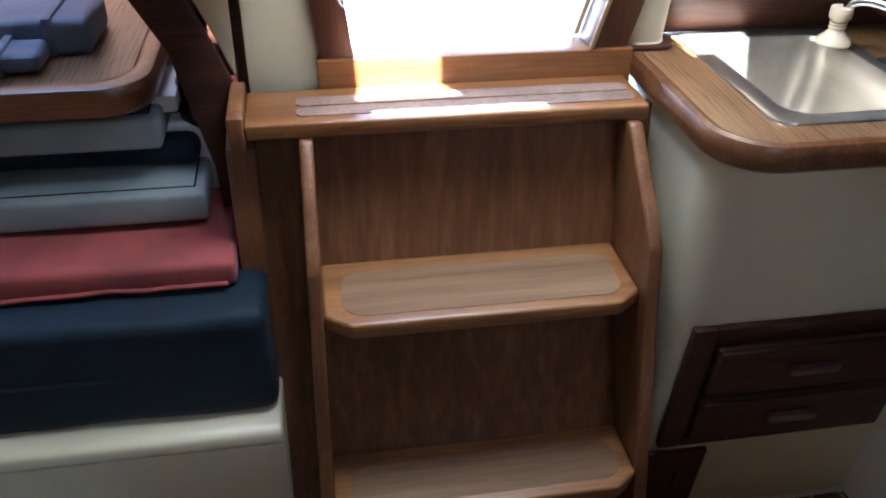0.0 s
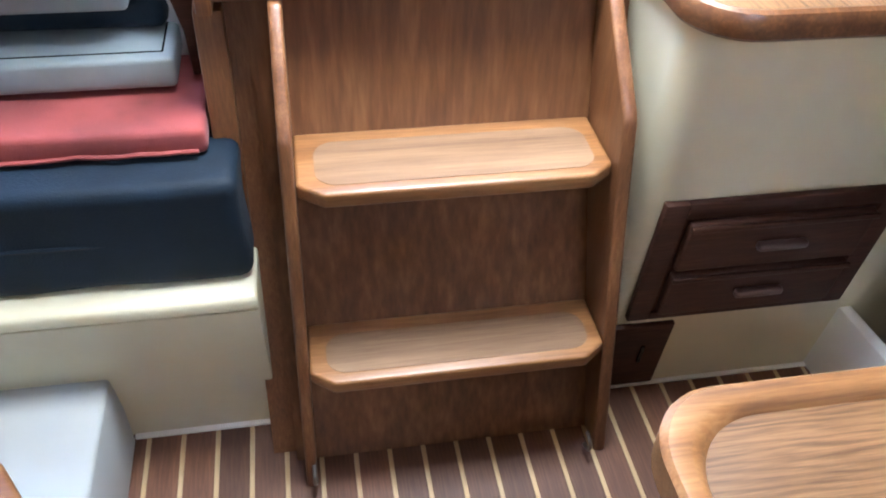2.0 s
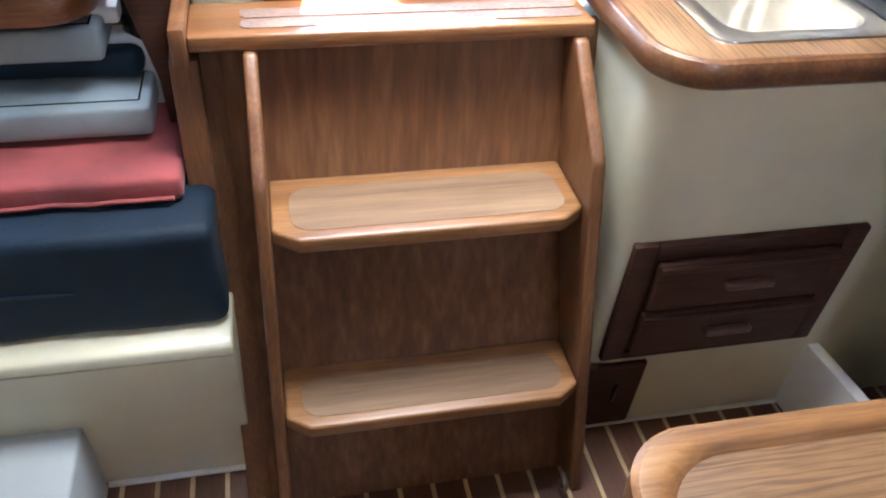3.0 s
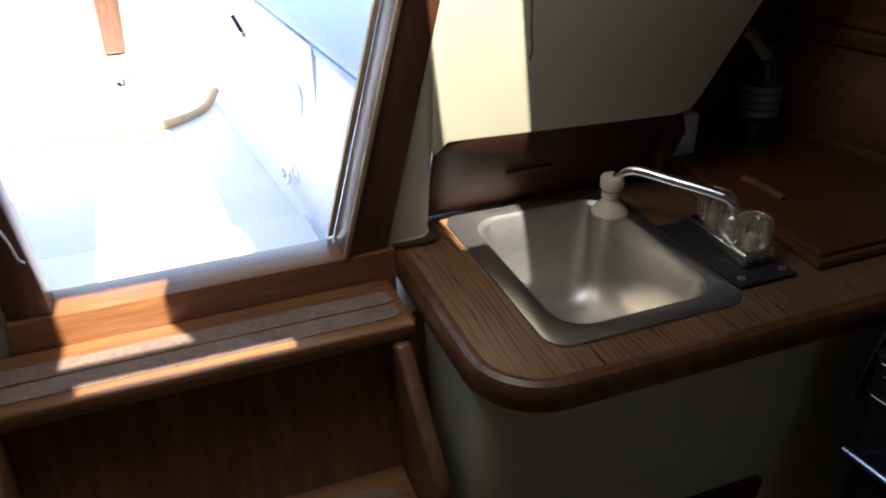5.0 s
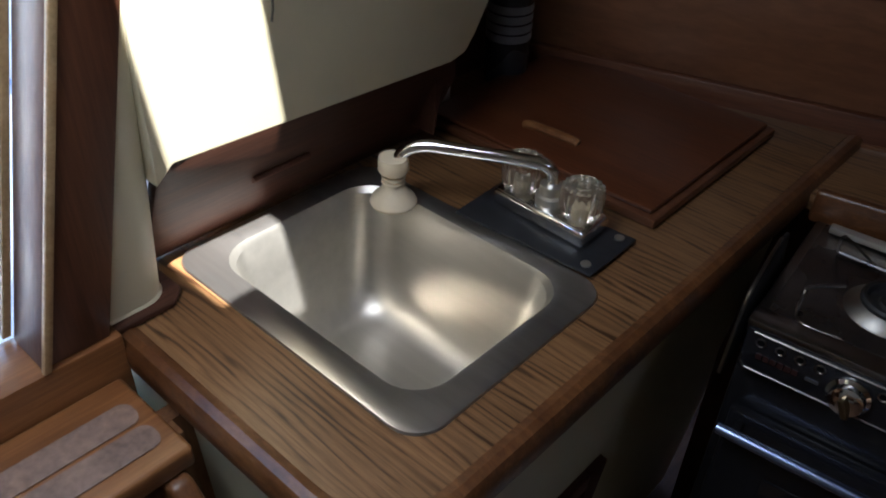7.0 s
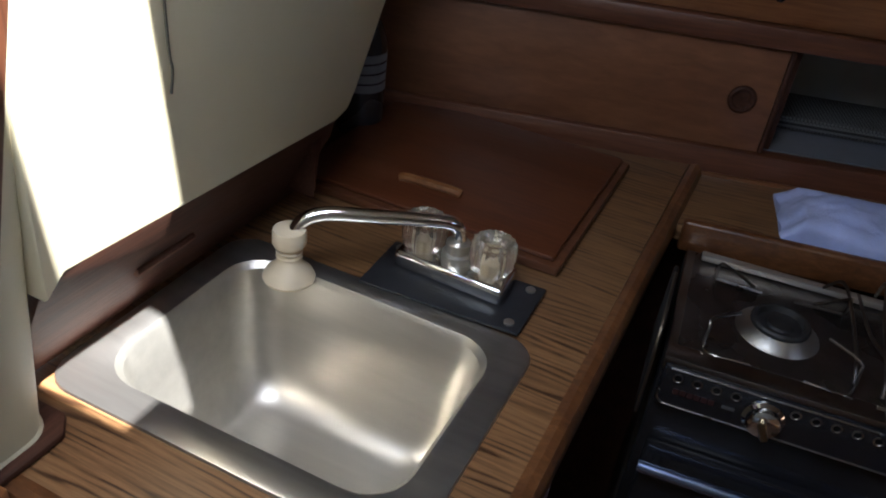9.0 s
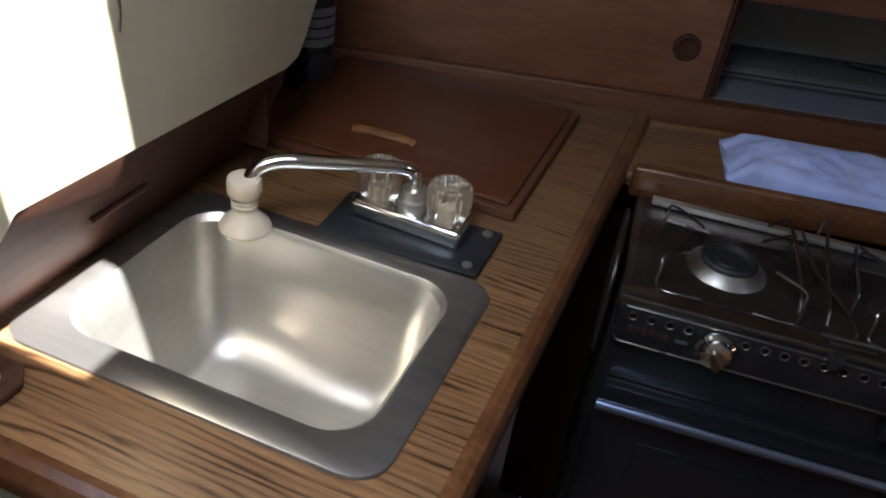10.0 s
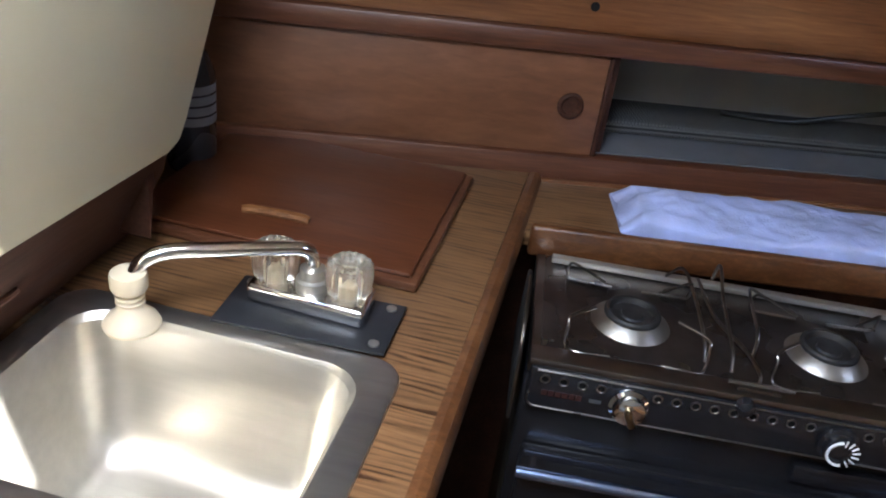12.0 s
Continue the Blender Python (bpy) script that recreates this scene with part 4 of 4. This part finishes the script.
for lo, hi, lab in (((-1.0, 0.24, 0.907), (-0.585, 0.40, 0.965), "grey-blue folded nylon pouch on the chart table"), ((-0.98, 0.155, 0.907), (-0.645, 0.235, 0.940), "grey-blue flat case on the chart table")):
    g = thing("pouch", lab, "pouch")
    part("body", fine_box(lo, hi, 0.012, 5, 0.006, 14), GREYCLOTH, g)
    part("strap", box((hi[0] - 0.07, lo[1] - 0.006, lo[2]), (hi[0] - 0.055, hi[1] + 0.006, hi[2] + 0.006), 0.004), GREYCLOTH, g)
solo("chart_table_bracket", box((-0.50, 0.16, 0.832), (-0.455, 0.30, 0.8625), 0.006), WHITE, "pale bracket under the chart table", "bracket")
solo("black_bottle", lathe([(0.03, 0), (0.033, 0.01), (0.033, 0.12), (0.026, 0.14), (0.026, 0.16), (0.033, 0.17), (0.033, 0.26), (0.02, 0.28), (0.003, 0.28)], (-0.430, 0.22, 0.741), n=20), BLACK, "black bottle standing on the grey case", "bottle")
solo("switch_box", slab([(-0.80, 0.0, 1.085), (-0.308, 0.0, 1.085), (-0.375, 0.0, 1.33), (-0.50, 0.0, ROOF - 0.002), (-0.80, 0.0, ROOF - 0.002)], (0, 0.134, 0), 0.008, 3), GEL, "cream moulded box fixed above the berth", "box")
cord = curve_path([(-0.42, 0.09, 1.36), (-0.36, 0.085, 1.25), (-0.29, 0.09, 1.185), (-0.235, 0.10, 1.18), (-0.205, 0.112, 1.215), (-0.20, 0.114, 1.25)])
solo("cord", tube(cord, 0.0026, 6), plain("grey_cord", (0.18, 0.19, 0.2), 0.6), "thin grey cord hanging beside the companionway", "cord")
solo("cord_end", tube(curve_path([(-0.197, 0.115, 1.06), (-0.190, 0.112, 1.04), (-0.186, 0.111, 1.02), (-0.180, 0.112, 1.012)]), 0.002, 6), WHITEINK, "short white cord on the jamb", "cord")
# one dark cord close to the wall draws a hanging cord with its shadow
solo("cord_and_shadow", tube(curve_path([(0.502, 0.1145, 1.45), (0.505, 0.1145, 1.24), (0.508, 0.1145, 1.205), (0.505, 0.1145, 1.185)]), 0.0014, 6), CABLE, "thin dark cord on the galley wall, drawn for a hanging cord and its shadow", "cord")

# ---- saloon table ----
table = thing("saloon_table", "oak-look laminate table with a raised rounded teak fiddle", "table")
TZ = 0.72
part("top", loft([rounded(0.101, -1.53, 0.68, -0.678, 0.07, TZ - 0.045), rounded(0.101, -1.53, 0.68, -0.678, 0.07, TZ - 0.014)]), LAM_X, table)
ro = lambda z, g: rounded(0.090 - g, -1.542 - g, 0.692 + g, -0.666 + g, 0.085, z, 10)
part("fiddle", loft([ro(TZ - 0.050, -0.010), ro(TZ - 0.044, 0.0), ro(TZ - 0.006, 0.0), ro(TZ + 0.001, -0.006), ro(TZ + 0.001, -0.022), ro(TZ - 0.004, -0.030), ro(TZ - 0.0145, -0.036)], True, False), TREAD, table, "rounded golden teak fiddle")
part("pedestal", lathe([(0.12, 0.0), (0.12, 0.012), (0.045, 0.03), (0.04, TZ - 0.06), (0.10, TZ - 0.046)], (0.40, -1.05, 0)), CHROME, table)

# ---- cockpit outside ----
SOLE = 0.48


def taper(bm):
    """The cockpit narrows towards the stern."""
    for v in bm.verts:
        v.co.x -= 0.035 + 0.091 * (v.co.y - 0.88)
    return bm


cock = thing("cockpit", "white moulded cockpit well with coaming and seat", "cockpit", kind="structure")
part("cockpit_sole", box((-1.0, 0.240, SOLE - 0.05), (0.46, 3.2, SOLE), 0.004), DECK, cock)
part("bridge_deck", box((-1.0, 0.187, SOLE - 0.05), (0.46, 0.2395, 0.80), 0.01, 3), DECK, cock)
part("bridge_step", box((-1.0, 0.2405, SOLE + 0.0005), (0.350, 1.105, SOLE + 0.022), 0.008, 3), DECK, cock)
part("coaming", taper(slab([(x, 0.250, z) for x, z in ((0.395, SOLE + 0.0005), (0.415, SOLE + 0.012), (0.425, SOLE + 0.04), (0.440, 0.85), (0.450, 0.985), (0.47, 1.0), (0.90, 1.0), (0.90, SOLE))], (0, 3.0, 0), 0.008, 3)), DECK, cock)
part("seat_side", slab([(x, 0.250, z) for x, z in ((-0.60, SOLE + 0.0005), (-0.62, 0.86), (-0.65, 0.88), (-1.6, 0.88), (-1.6, SOLE))], (0, 3.0, 0), 0.010, 3), DECK, cock)
part("transom", slab([(x, 2.62, z) for x, z in ((-0.66, SOLE), (0.46, SOLE), (0.46, 0.95), (-0.66, 0.95))], (0, 0.6, 0), 0.02, 3), DECK, cock)
part("locker_recess", taper(slab([(0.437, y, z) for y, z in ((1.03, 0.835), (1.40, 0.855), (1.25, 0.975), (1.03, 0.975))], (0.012, 0, 0), 0.002)), DECK, cock)
part("cove_stripe", taper(slab([(0.4425, y, z) for y, z in ((0.30, 0.955), (3.2, 0.955), (3.2, 0.975), (0.30, 0.975))], (0.012, 0, 0), 0.001)), plain("pale_blue_stripe", (0.30, 0.42, 0.62), 0.4), cock, "pale blue cove stripe")
pad = thing("padeye", "stainless padeye on the cockpit side", "padeye", m=pose(0.358, 1.255, 0.556, 0, 0, 5))
part("base", lathe([(0.034, 0.002), (0.034, -0.004), (0.024, -0.007), (0.004, -0.007)], (0, 0, 0), "X", 20), CHROME, pad)
part("ring", torus((-0.026, -0.004, 0), 0.024, 0.006, "X"), CHROME, pad)
solo("instrument_ring", join(torus((0.378, 1.19, 0.80), 0.045, 0.007, "X"), lathe([(0.042, 0.004), (0.042, -0.002), (0.004, -0.003)], (0.378, 1.19, 0.80), "X", 24)), DECK, "white round fitting on the cockpit side", "fitting")
solo("hose", tube(curve_path([(-0.55, 2.0, SOLE + 0.016), (-0.25, 1.955, SOLE + 0.016), (-0.10, 1.945, SOLE + 0.016), (0.05, 1.96, SOLE + 0.016), (0.19, 2.06, SOLE + 0.020), (0.25, 2.19, SOLE + 0.04)]), 0.016, 10), HOSE, "tan hose lying on the cockpit sole", "hose")
till = thing("rudder_post", "varnished wood tiller head on a steel rudder post", "tiller")
part("post", lathe([(0.06, 0), (0.055, 0.02), (0.035, 0.04), (0.035, 0.10), (0.045, 0.12), (0.01, 0.121)], (-0.075, 2.56, SOLE)), CHROME, till)
part("tiller_head", slab([(-0.115, 2.53, SOLE + 0.1215), (-0.035, 2.53, SOLE + 0.1215), (-0.02, 2.51, SOLE + 0.40), (-0.05, 2.50, SOLE + 0.60), (-0.115, 2.51, SOLE + 0.45)], (0, 0.07, 0), 0.012, 3), TEAK_V, till)
cl = thing("cam_cleat", "small steel cam cleat on the cockpit side", "cleat", m=pose(0.333, 1.72, 0.84))
part("body", box((-0.02, -0.03, -0.012), (0.004, 0.03, 0.012), 0.004), CHROME, cl)
part("jaw", tube([(-0.015, 0.0, 0.01), (-0.035, 0.01, 0.06)], 0.007, 8), BLACK, cl)
# Out-of-sight sheet, its edge drawn to cast the shadow on the cockpit sole.
awn = thing("awning", "unseen pale canvas added to shade the right side of the cockpit", "awning")
part("canvas", ripple(slab([(0.02, 0.21, 1.84), (0.037, 0.39, 1.84), (0.0, 0.51, 1.84), (-0.023, 0.86, 1.84), (-0.10, 1.30, 1.84), (-0.215, 1.67, 1.84), (1.0, 1.67, 1.84), (1.0, 0.21, 1.84)], (0, 0, 0.006), 0), 0.01, 3), GEL, awn)
for x, y in ((0.86, 0.26), (0.80, 1.62)):
    part("pole", tube([(x, y, 1.0), (x, y, 1.84)], 0.012, 10), CHROME, awn)
solo("water", box((-400, -400, -0.9), (400, 400, -0.85), 0), SEAWATER, "open water round the boat", "water", kind="structure")

# ---- cabin sole: planks and holly strips ----
floor_ob = bpy.data.objects["floor"]
PITCH = 0.0669
plank_me = mesh_of("plank", box((0, -1.95, -0.0115), (PITCH - 0.0095, -0.03, 0.0), 0.0008, 1), PLANK)
strip_me = mesh_of("strip", box((PITCH - 0.0093, -1.95, -0.0115), (PITCH - 0.0002, -0.03, 0.0003), 0.0006, 1), HOLLY)
for i in range(27):
    for nm, me in (("plank", plank_me), ("strip", strip_me)):
        o = new(nm, me)
        o.parent = floor_ob
        o.location = (-0.712 + i * PITCH, 0, 0)
